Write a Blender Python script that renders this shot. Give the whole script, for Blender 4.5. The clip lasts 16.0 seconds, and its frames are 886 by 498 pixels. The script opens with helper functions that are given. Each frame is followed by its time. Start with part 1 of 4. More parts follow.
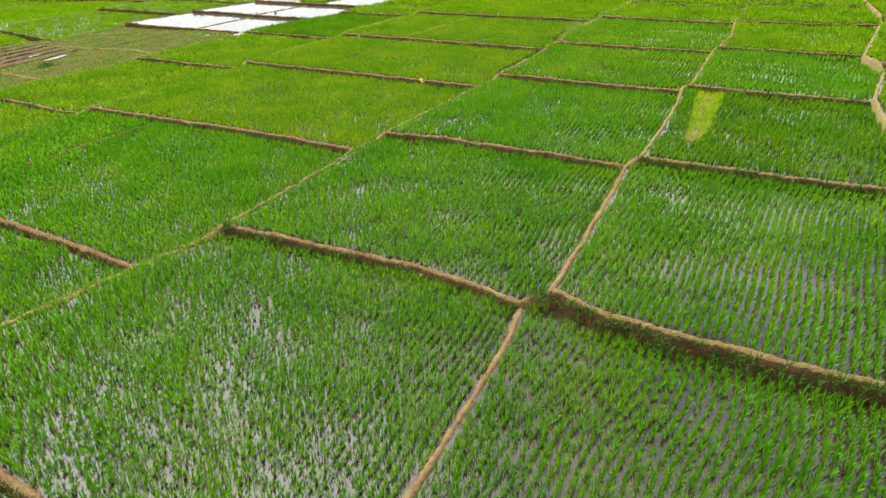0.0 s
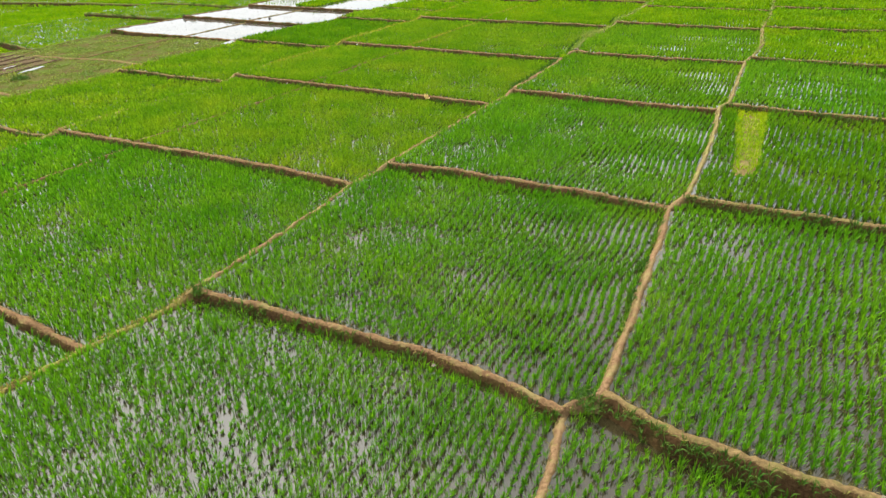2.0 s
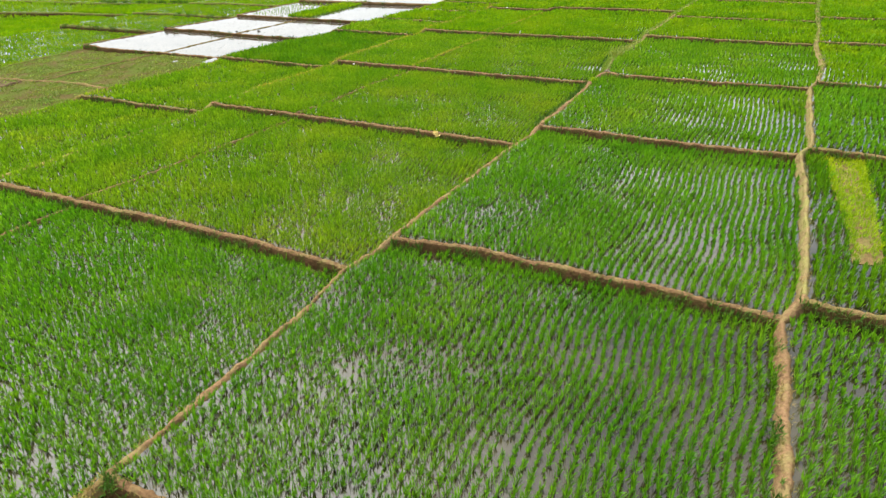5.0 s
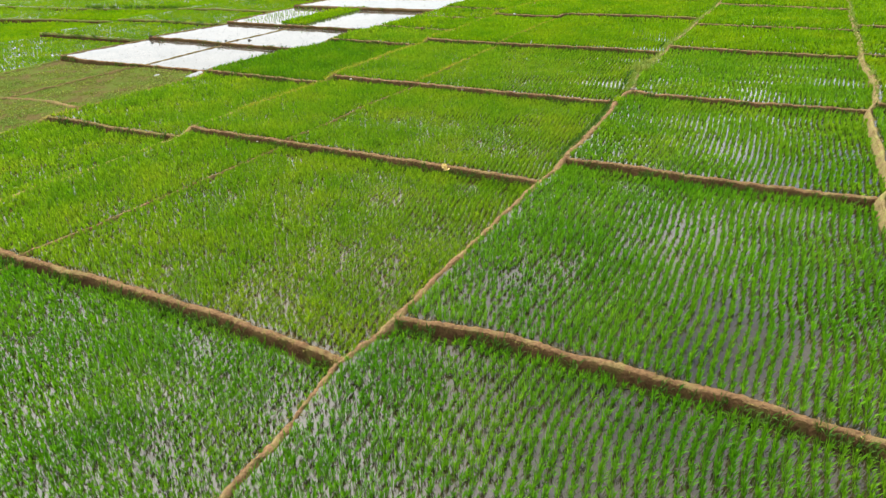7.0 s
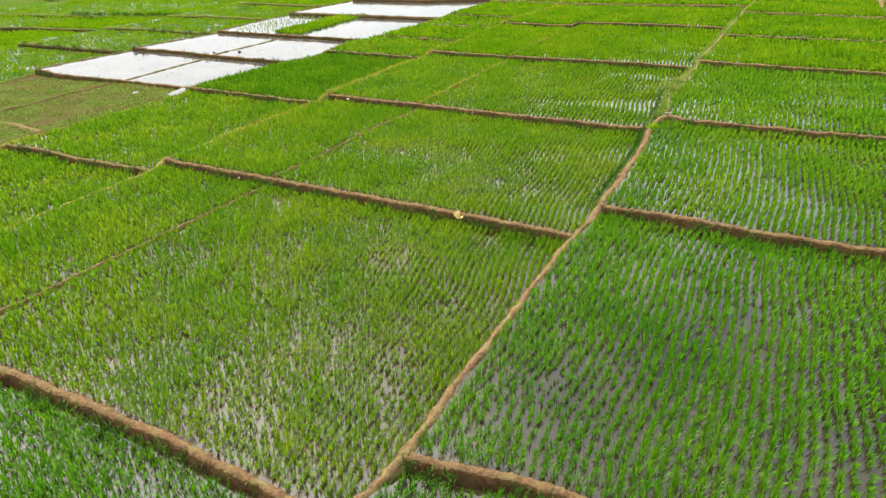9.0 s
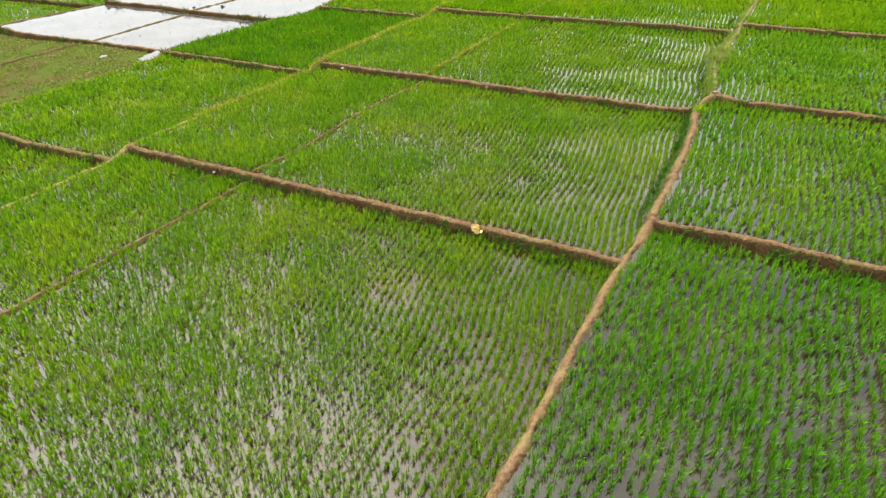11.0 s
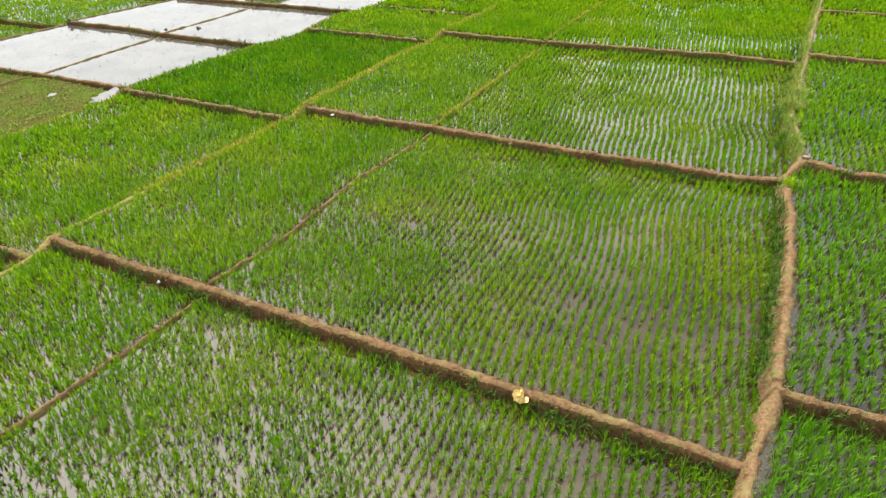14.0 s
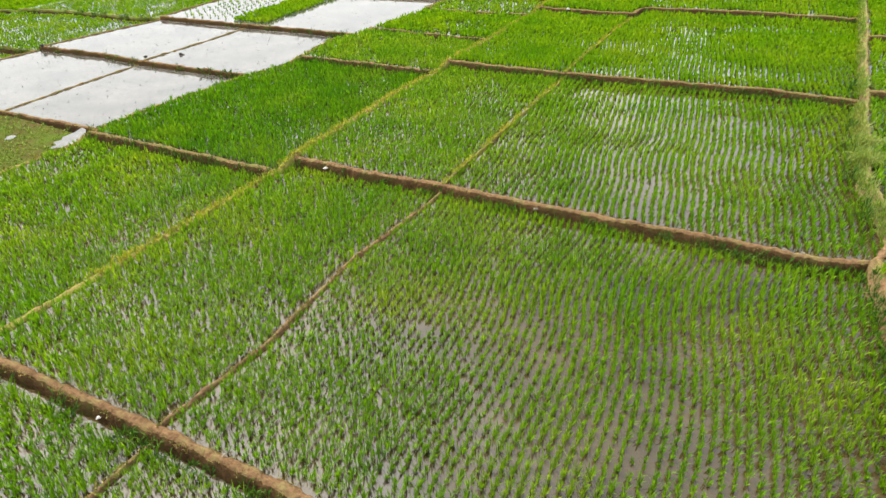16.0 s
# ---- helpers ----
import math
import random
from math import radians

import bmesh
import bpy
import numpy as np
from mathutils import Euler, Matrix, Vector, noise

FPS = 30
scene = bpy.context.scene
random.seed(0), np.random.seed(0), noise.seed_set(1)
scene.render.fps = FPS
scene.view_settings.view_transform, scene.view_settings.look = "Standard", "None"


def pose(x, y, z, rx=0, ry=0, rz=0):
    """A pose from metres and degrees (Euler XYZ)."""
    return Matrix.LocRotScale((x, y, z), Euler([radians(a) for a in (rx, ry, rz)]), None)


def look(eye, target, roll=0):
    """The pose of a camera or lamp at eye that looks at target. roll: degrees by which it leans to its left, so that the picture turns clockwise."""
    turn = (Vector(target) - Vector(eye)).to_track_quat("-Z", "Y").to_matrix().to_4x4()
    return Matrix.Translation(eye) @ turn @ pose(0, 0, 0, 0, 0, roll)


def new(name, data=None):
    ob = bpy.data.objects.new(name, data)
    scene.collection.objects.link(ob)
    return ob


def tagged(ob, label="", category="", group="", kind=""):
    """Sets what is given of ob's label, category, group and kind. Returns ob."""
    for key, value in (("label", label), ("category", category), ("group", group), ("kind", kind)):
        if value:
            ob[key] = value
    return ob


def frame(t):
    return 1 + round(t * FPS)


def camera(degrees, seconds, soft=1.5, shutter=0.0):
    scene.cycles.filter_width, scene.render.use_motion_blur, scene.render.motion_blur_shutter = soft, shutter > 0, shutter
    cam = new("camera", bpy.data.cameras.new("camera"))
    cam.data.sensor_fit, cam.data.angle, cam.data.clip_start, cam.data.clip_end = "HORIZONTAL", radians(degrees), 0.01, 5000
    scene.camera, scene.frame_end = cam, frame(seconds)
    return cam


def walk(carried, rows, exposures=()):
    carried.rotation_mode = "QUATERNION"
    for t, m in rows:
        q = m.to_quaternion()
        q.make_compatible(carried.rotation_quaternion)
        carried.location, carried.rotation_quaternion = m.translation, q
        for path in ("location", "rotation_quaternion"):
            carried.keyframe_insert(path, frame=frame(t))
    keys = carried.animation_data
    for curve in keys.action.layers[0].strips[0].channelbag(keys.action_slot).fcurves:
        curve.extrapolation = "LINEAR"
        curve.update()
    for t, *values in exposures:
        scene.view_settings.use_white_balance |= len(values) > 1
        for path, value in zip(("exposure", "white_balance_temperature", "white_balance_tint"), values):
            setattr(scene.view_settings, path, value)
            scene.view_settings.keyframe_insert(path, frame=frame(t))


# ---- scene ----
cam = camera(70.0, 16.0, soft=1.42)
PATH = [
    (0, (0.320, -1.264, 9.198), (0.820, 7.568, 4.534), -1.06),
    (0.5, (0.286, -0.317, 9.201), (0.784, 8.514, 4.535), -1.08),
    (1, (0.249, 0.669, 9.202), (0.742, 9.501, 4.538), -1.17),
    (1.5, (0.210, 1.686, 9.203), (0.705, 10.517, 4.538), -1.24),
    (2, (0.195, 2.747, 9.199), (0.685, 11.575, 4.527), -1.32),
    (2.5, (0.191, 3.805, 9.198), (0.672, 12.633, 4.526), -1.50),
    (3, (0.158, 4.852, 9.196), (0.634, 13.679, 4.520), -1.65),
    (3.5, (0.112, 5.918, 9.193), (0.594, 14.748, 4.524), -1.65),
    (4, (0.037, 6.990, 9.216), (0.530, 15.818, 4.544), -1.63),
    (4.2, (0.030, 7.427, 9.219), (0.519, 16.263, 4.562), -1.59),
    (6.5, (-0.069, 12.369, 9.211), (0.425, 21.209, 4.562), -1.77),
    (7, (-0.121, 13.469, 9.214), (0.380, 22.311, 4.571), -1.78),
    (7.5, (-0.183, 14.583, 9.194), (0.324, 23.431, 4.562), -1.79),
    (8, (-0.231, 15.696, 9.206), (0.283, 24.545, 4.576), -1.72),
    (8.5, (-0.256, 16.796, 9.221), (0.261, 25.647, 4.594), -1.81),
    (9, (-0.228, 17.885, 9.224), (0.278, 26.740, 4.604), -1.87),
    (9.2, (-0.230, 18.290, 9.217), (0.272, 27.147, 4.600), -1.87),
    (11.3, (-0.436, 22.784, 9.206), (0.063, 31.233, 3.881), -1.58),
    (11.5, (-0.456, 23.221, 9.207), (0.040, 31.675, 3.889), -1.51),
    (12, (-0.503, 24.283, 9.220), (0.001, 32.737, 3.902), -1.60),
    (12.5, (-0.512, 25.347, 9.226), (-0.005, 33.806, 3.916), -1.67),
    (13, (-0.505, 26.397, 9.244), (0.004, 34.858, 3.939), -1.76),
    (13.5, (-0.500, 27.411, 9.267), (0.013, 35.870, 3.959), -1.89),
    (14, (-0.503, 28.452, 9.304), (0.020, 36.912, 3.998), -2.00),
    (14.5, (-0.511, 29.509, 9.346), (0.016, 37.982, 4.060), -2.06),
    (15, (-0.505, 30.563, 9.382), (0.022, 39.046, 4.114), -2.19),
    (15.5, (-0.507, 31.631, 9.437), (0.016, 40.121, 4.179), -2.27),
    (16, (-0.542, 32.684, 9.467), (-0.009, 41.186, 4.230), -2.26),
]
walk(cam, [(t, look(eye, target, roll)) for t, eye, target, roll in PATH], [(0, 0.99, 6880, 8.5), (16, 1.01, 6880, 10)])

# ---- light: hazy sun ahead and to the left, broken white cloud ----
SUN_AZ, SUN_EL = -32.0, 57.0
world = bpy.data.worlds.new("sky")
scene.world = world
world.use_nodes = True
wn, wl = world.node_tree.nodes, world.node_tree.links
wn.clear()
w_out = wn.new("ShaderNodeOutputWorld")
w_bg = wn.new("ShaderNodeBackground")
w_bg.inputs["Strength"].default_value = 0.12
w_sky = wn.new("ShaderNodeTexSky")
w_sky.sky_type = "NISHITA"
w_sky.sun_disc = False
w_sky.sun_elevation = radians(SUN_EL)
w_sky.sun_rotation = radians(SUN_AZ)
w_sky.dust_density = 1.6
w_co = wn.new("ShaderNodeTexCoord")
w_map = wn.new("ShaderNodeMapping")
w_map.inputs["Scale"].default_value = (1.0, 1.0, 2.2)
w_noise = wn.new("ShaderNodeTexNoise")
w_noise.inputs["Scale"].default_value = 2.3
w_noise.inputs["Detail"].default_value = 7.0
w_noise.inputs["Roughness"].default_value = 0.55
w_ramp = wn.new("ShaderNodeValToRGB")
w_ramp.color_ramp.elements[0].position = 0.32
w_ramp.color_ramp.elements[1].position = 0.51
w_mix = wn.new("ShaderNodeMix")
w_mix.data_type = "RGBA"
wl.new(w_co.outputs["Generated"], w_map.inputs["Vector"])
wl.new(w_map.outputs["Vector"], w_noise.inputs["Vector"])
w_sep = wn.new("ShaderNodeSeparateXYZ")
wl.new(w_co.outputs["Generated"], w_sep.inputs["Vector"])
w_low = wn.new("ShaderNodeMapRange")  # cloud banks close up towards the horizon
w_low.inputs["From Min"].default_value, w_low.inputs["From Max"].default_value = 0.0, 0.85
w_low.inputs["To Min"].default_value, w_low.inputs["To Max"].default_value = 0.05, 0.0
wl.new(w_sep.outputs["Z"], w_low.inputs["Value"])
w_add = wn.new("ShaderNodeMath")
wl.new(w_noise.outputs["Fac"], w_add.inputs[0])
wl.new(w_low.outputs["Result"], w_add.inputs[1])
wl.new(w_add.outputs["Value"], w_ramp.inputs["Fac"])
w_lum = wn.new("ShaderNodeMapRange")  # cloud is three times as bright high up as at the horizon
w_lum.inputs["From Max"].default_value = 0.33
w_lum.inputs["To Min"].default_value, w_lum.inputs["To Max"].default_value = 5.3, 11.6
wl.new(w_sep.outputs["Z"], w_lum.inputs["Value"])
w_cloud = wn.new("ShaderNodeVectorMath")
w_cloud.operation = "SCALE"
w_tint = wn.new("ShaderNodeMix")  # bluish haze low down, white overhead
w_tint.data_type = "RGBA"
w_tint.inputs[6].default_value = (0.93, 1.0, 1.07, 1)
w_tint.inputs[7].default_value = (1.0, 1.0, 1.01, 1)
wl.new(w_sep.outputs["Z"], w_tint.inputs[0])
wl.new(w_tint.outputs[2], w_cloud.inputs[0])
w_dot = wn.new("ShaderNodeVectorMath")  # thin cloud glows round the sun
w_dot.operation = "DOT_PRODUCT"
wl.new(w_co.outputs["Generated"], w_dot.inputs[0])
w_dot.inputs[1].default_value = (math.sin(radians(SUN_AZ)) * math.cos(radians(SUN_EL)), math.cos(radians(SUN_AZ)) * math.cos(radians(SUN_EL)), math.sin(radians(SUN_EL)))
w_glow = wn.new("ShaderNodeMapRange")
w_glow.interpolation_type = "SMOOTHERSTEP"
w_glow.inputs["From Min"].default_value, w_glow.inputs["From Max"].default_value = 0.82, 1.0
w_glow.inputs["To Min"].default_value, w_glow.inputs["To Max"].default_value = 1.0, 2.8
wl.new(w_dot.outputs["Value"], w_glow.inputs["Value"])
w_both = wn.new("ShaderNodeMath")
w_both.operation = "MULTIPLY"
wl.new(w_lum.outputs["Result"], w_both.inputs[0])
wl.new(w_glow.outputs["Result"], w_both.inputs[1])
wl.new(w_both.outputs["Value"], w_cloud.inputs["Scale"])
wl.new(w_cloud.outputs["Vector"], w_mix.inputs[7])
wl.new(w_ramp.outputs["Color"], w_mix.inputs[0])
wl.new(w_sky.outputs["Color"], w_mix.inputs[6])
wl.new(w_mix.outputs[2], w_bg.inputs["Color"])
wl.new(w_bg.outputs["Background"], w_out.inputs["Surface"])

sun_data = bpy.data.lights.new("sun", "SUN")
sun_data.energy = 5.0
sun_data.angle = radians(4.0)
sun_data.color = (1.0, 0.95, 0.86)
sun = new("sun", sun_data)
sa, se = radians(SUN_AZ), radians(SUN_EL)
sun.matrix_world = look((60 * math.sin(sa) * math.cos(se), 60 * math.cos(sa) * math.cos(se), 60 * math.sin(se)), (0, 0, 0))


# ---- materials ----
def shader(name):
    m = bpy.data.materials.new(name)
    m.use_nodes = True
    m.node_tree.nodes.clear()
    return m, m.node_tree.nodes, m.node_tree.links


def noise_node(n, l, co, scale, detail=4.0, rough=0.55):
    t = n.new("ShaderNodeTexNoise")
    t.inputs["Scale"].default_value = scale
    t.inputs["Detail"].default_value = detail
    t.inputs["Roughness"].default_value = rough
    l.new(co, t.inputs["Vector"])
    return t.outputs["Fac"]


def ramp_node(n, l, fac, stops):
    r = n.new("ShaderNodeValToRGB")
    e = r.color_ramp.elements
    while len(e) < len(stops):
        e.new(0.5)
    for k, (pos, col) in enumerate(stops):
        e[k].position = pos
        e[k].color = (*col, 1)
    l.new(fac, r.inputs["Fac"])
    return r.outputs["Color"]


def blend(n, l, kind, fac, a, b):
    x = n.new("ShaderNodeMix")
    x.data_type = "RGBA"
    x.blend_type = kind
    if isinstance(fac, float):
        x.inputs[0].default_value = fac
    else:
        l.new(fac, x.inputs[0])
    for k, v in ((6, a), (7, b)):
        if isinstance(v, tuple):
            x.inputs[k].default_value = (*v, 1)
        else:
            l.new(v, x.inputs[k])
    return x.outputs[2]


def earth(name, light, dark, tint, tint_at=0.62, patch_scale=2.6):
    """Dry trodden soil with darker clods and a film of moss or straw."""
    m, n, l = shader(name)
    co = n.new("ShaderNodeNewGeometry").outputs["Position"]
    big = noise_node(n, l, co, 1.1, 5)
    fine = noise_node(n, l, co, 14.0, 6, 0.65)
    patch = noise_node(n, l, co, patch_scale, 5, 0.6)
    soil = ramp_node(n, l, fine, [(0.32, dark), (0.62, light)])
    soil = blend(n, l, "MULTIPLY", 0.55, soil, ramp_node(n, l, big, [(0.3, (0.62, 0.58, 0.55)), (0.7, (1.12, 1.1, 1.06))]))
    cover = ramp_node(n, l, patch, [(tint_at - 0.12, (0, 0, 0)), (tint_at + 0.06, (1, 1, 1))])
    col = blend(n, l, "MIX", cover, soil, tint)
    b = n.new("ShaderNodeBsdfPrincipled")
    b.inputs["Roughness"].default_value = 0.95
    b.inputs["Specular IOR Level"].default_value = 0.02
    l.new(col, b.inputs["Base Color"])
    bump = n.new("ShaderNodeBump")
    bump.inputs["Strength"].default_value = 0.9
    bump.inputs["Distance"].default_value = 0.06
    l.new(fine, bump.inputs["Height"])
    l.new(bump.outputs["Normal"], b.inputs["Normal"])
    o = n.new("ShaderNodeOutputMaterial")
    l.new(b.outputs["BSDF"], o.inputs["Surface"])
    return m


def leaf(name, dark, mid, bright, through_light=0.35):
    """Grass blades: each one a little different, fields patchy at the scale of metres."""
    m, n, l = shader(name)
    geo = n.new("ShaderNodeNewGeometry")
    patch = noise_node(n, l, geo.outputs["Position"], 0.35, 4, 0.6)
    own = ramp_node(n, l, geo.outputs["Random Per Island"], [(0.0, dark), (0.5, mid), (1.0, bright)])
    clump = noise_node(n, l, geo.outputs["Position"], 7.5, 1.5, 0.5)
    own = blend(n, l, "MULTIPLY", 1.0, own, ramp_node(n, l, clump, [(0.34, (0.70, 0.76, 0.68)), (0.50, (1.0, 1.0, 1.0)), (0.66, (1.28, 1.20, 1.22))]))
    col = blend(n, l, "MULTIPLY", 0.8, own, ramp_node(n, l, patch, [(0.32, (0.58, 0.80, 0.6)), (0.52, (1.0, 1.0, 1.0)), (0.70, (1.45, 1.10, 1.5))]))
    b = n.new("ShaderNodeBsdfPrincipled")
    b.inputs["Roughness"].default_value = 0.55
    b.inputs["Specular IOR Level"].default_value = 0.05
    l.new(col, b.inputs["Base Color"])
    tr = n.new("ShaderNodeBsdfTranslucent")
    l.new(blend(n, l, "MULTIPLY", 1.0, col, (1.35, 1.25, 0.5)), tr.inputs["Color"])
    mix = n.new("ShaderNodeMixShader")
    mix.inputs["Fac"].default_value = through_light
    l.new(b.outputs["BSDF"], mix.inputs[1])
    l.new(tr.outputs["BSDF"], mix.inputs[2])
    o = n.new("ShaderNodeOutputMaterial")
    l.new(mix.outputs["Shader"], o.inputs["Surface"])
    return m


def water_material(name, deep, silt, rough=0.05, ior=1.33, mottle=0.4):
    """Still, silty water a hand deep over mud."""
    m, n, l = shader(name)
    co = n.new("ShaderNodeNewGeometry").outputs["Position"]
    big = noise_node(n, l, co, 0.45, 5, 0.6)
    fine = noise_node(n, l, co, 3.5, 5, 0.6)
    col = ramp_node(n, l, big, [(0.35, deep), (0.68, silt)])
    col = blend(n, l, "MULTIPLY", mottle, col, ramp_node(n, l, fine, [(0.3, (0.45, 0.45, 0.45)), (0.7, (1.2, 1.2, 1.2))]))
    b = n.new("ShaderNodeBsdfPrincipled")
    b.inputs["Roughness"].default_value = rough
    b.inputs["IOR"].default_value = ior
    l.new(col, b.inputs["Base Color"])
    bump = n.new("ShaderNodeBump")
    bump.inputs["Strength"].default_value = 0.06
    bump.inputs["Distance"].default_value = 0.02
    l.new(noise_node(n, l, co, 5.0, 3, 0.5), bump.inputs["Height"])
    l.new(bump.outputs["Normal"], b.inputs["Normal"])
    o = n.new("ShaderNodeOutputMaterial")
    l.new(b.outputs["BSDF"], o.inputs["Surface"])
    return m


def plain(name, col, rough=0.6, through_light=0.0):
    m, n, l = shader(name)
    co = n.new("ShaderNodeNewGeometry").outputs["Position"]
    c = blend(n, l, "MULTIPLY", 0.5, col, ramp_node(n, l, noise_node(n, l, co, 30.0), [(0.3, (0.7, 0.7, 0.66)), (0.7, (1.1, 1.1, 1.1))]))
    b = n.new("ShaderNodeBsdfPrincipled")
    b.inputs["Roughness"].default_value = rough
    l.new(c, b.inputs["Base Color"])
    o = n.new("ShaderNodeOutputMaterial")
    l.new(b.outputs["BSDF"], o.inputs["Surface"])
    return m


SOIL = earth("trodden_earth", (0.1400, 0.1000, 0.0480), (0.0600, 0.0420, 0.0190), (0.0900, 0.0880, 0.0280), 0.60)
OLIVE_SOIL = earth("overgrown_earth", (0.115, 0.110, 0.034), (0.055, 0.055, 0.018), (0.085, 0.120, 0.020), 0.55)
RED_SOIL = earth("red_earth", (0.136, 0.085, 0.046), (0.056, 0.034, 0.018), (0.120, 0.098, 0.042), 0.62)
# wet mud, its colour darkened further to carry the bund flanks' shade
MUD = earth("damp_shaded_mud", (0.068, 0.041, 0.0195), (0.028, 0.0162, 0.0078), (0.0437, 0.0385, 0.0121), 0.62)
PATH_SOIL = earth("path_earth", (0.152, 0.098, 0.056), (0.070, 0.042, 0.022), (0.132, 0.108, 0.047), 0.61)
PALE_PATH = earth("pale_path_earth", (0.160, 0.124, 0.064), (0.082, 0.060, 0.029), (0.130, 0.125, 0.045), 0.56)
SOIL_GRASSY = earth("grassy_earth", (0.178, 0.130, 0.060), (0.100, 0.070, 0.030), (0.108, 0.110, 0.027), 0.52)
DRY_GRASS = earth("dry_pasture", (0.066, 0.054, 0.019), (0.030, 0.024, 0.009), (0.040, 0.060, 0.008), 0.52, 0.6)
PLOUGHED = earth("ploughed_mud", (0.082, 0.058, 0.037), (0.034, 0.022, 0.013), (0.06, 0.052, 0.022), 0.62)
FAR_GREEN = earth("far_crops", (0.0346, 0.0661, 0.0034), (0.0189, 0.0410, 0.0026), (0.0441, 0.0724, 0.0050), 0.55)
CLEAR_WATER = water_material("clearer_paddy_water", (0.0095, 0.0088, 0.003), (0.026, 0.0220, 0.0105), 0.09, 1.50)
WATER = water_material("paddy_water", (0.0165, 0.0120, 0.0040), (0.040, 0.029, 0.0118), 0.09, 1.48)
POND = water_material("pond_water", (0.0345, 0.0345, 0.0310), (0.0759, 0.0725, 0.0655), 0.06, 1.36, 0.9)
RICE = leaf("rice_leaf", (0.0550, 0.1250, 0.0055), (0.0899, 0.1931, 0.0077), (0.1280, 0.2450, 0.0140), 0.42)
RICE_MID = leaf("rice_leaf_mid", (0.0470, 0.1210, 0.0052), (0.0750, 0.1880, 0.0078), (0.1080, 0.2380, 0.0135), 0.42)
RICE_GREEN = leaf("rice_leaf_green", (0.0380, 0.1170, 0.0050), (0.0610, 0.1833, 0.0075), (0.0880, 0.2300, 0.0130), 0.42)
RICE_DEEP = leaf("rice_leaf_deep", (0.0350, 0.0980, 0.0035), (0.0568, 0.1553, 0.0052), (0.0800, 0.1950, 0.0080), 0.42)
RICE_BRIGHT = leaf("rice_leaf_bright", (0.0800, 0.1760, 0.0037), (0.0940, 0.1960, 0.0048), (0.1100, 0.2160, 0.0070), 0.42)
SEEDLING = leaf("seedling_leaf", (0.120, 0.215, 0.004), (0.165, 0.265, 0.006), (0.215, 0.305, 0.010), 0.4)
WEED = leaf("weed_leaf", (0.0130, 0.0442, 0.0052), (0.0260, 0.0728, 0.0078), (0.0546, 0.1014, 0.0156), 0.25)
STRAW = leaf("straw_grass", (0.0884, 0.0884, 0.0208), (0.1404, 0.13, 0.0364), (0.1976, 0.1612, 0.0624), 0.25)
PALE_GRASS = leaf("pale_grass", (0.078, 0.128, 0.024), (0.118, 0.178, 0.037), (0.172, 0.230, 0.062), 0.35)
OLIVE = leaf("olive_grass", (0.044, 0.072, 0.006), (0.072, 0.102, 0.010), (0.112, 0.130, 0.019), 0.35)
GOLDEN = leaf("yellow_grass", (0.1200, 0.1500, 0.0120), (0.1800, 0.2040, 0.0216), (0.2400, 0.2400, 0.0420), 0.35)
YELLOW_PLASTIC = plain("yellow_plastic", (0.46, 0.33, 0.10), 0.5)
WHITE_PLASTIC = plain("white_plastic", (0.36, 0.35, 0.32), 0.5)
DARK_MUD = plain("black_mud", (0.020, 0.016, 0.012), 0.7)
STONE = plain("pale_stone", (0.13, 0.11, 0.08), 0.9)

# ---- the plan: a gentle slope, rising along UP, cut into level paddies ----
GRADE_N, GRADE_E = 0.022, 0.024
UP = np.array((0.56, 0.83)) / math.hypot(0.56, 0.83)
EAST = np.array((UP[1], -UP[0]))
# how high each strip of paddies stands over the slope's zero
TERRACE = {"outer": -1.6, "farwest": -1.2, "west": -0.85, "a": -0.55, "b": -0.24, "c": 0.16, "d": 0.43, "e": 0.66}


def crest(p):
    """Mean height of the slope at a place of the plan."""
    return GRADE_N * float(UP[0] * p[0] + UP[1] * p[1]) + GRADE_E * (float(EAST[0] * p[0] + EAST[1] * p[1]) + 12)


def level_of(strip, line):
    """The level crest of a bund that runs across a strip."""
    return TERRACE[strip] + GRADE_N * float(np.mean([UP[0] * p[0] + UP[1] * p[1] for p in line]))
rng = np.random.default_rng(7)


def mesh_object(name, verts, faces, material, smooth=False):
    me = bpy.data.meshes.new(name)
    me.from_pydata([tuple(v) for v in verts], [], [tuple(f) for f in faces])
    me.materials.append(material)
    if smooth:
        me.polygons.foreach_set("use_smooth", [True] * len(me.polygons))
    me.update()
    return new(name, me)


def tri_object(name, verts, tris, material):
    """One mesh from arrays of corners and triangles."""
    me = bpy.data.meshes.new(name)
    me.vertices.add(len(verts))
    me.vertices.foreach_set("co", np.ascontiguousarray(verts, np.float32).ravel())
    me.loops.add(3 * len(tris))
    me.loops.foreach_set("vertex_index", np.ascontiguousarray(tris, np.int32).ravel())
    me.polygons.add(len(tris))
    me.polygons.foreach_set("loop_start", np.arange(0, 3 * len(tris), 3, dtype=np.int32))
    me.polygons.foreach_set("loop_total", np.full(len(tris), 3, np.int32))
    me.materials.append(material)
    me.update(calc_edges=True)
    return new(name, me)


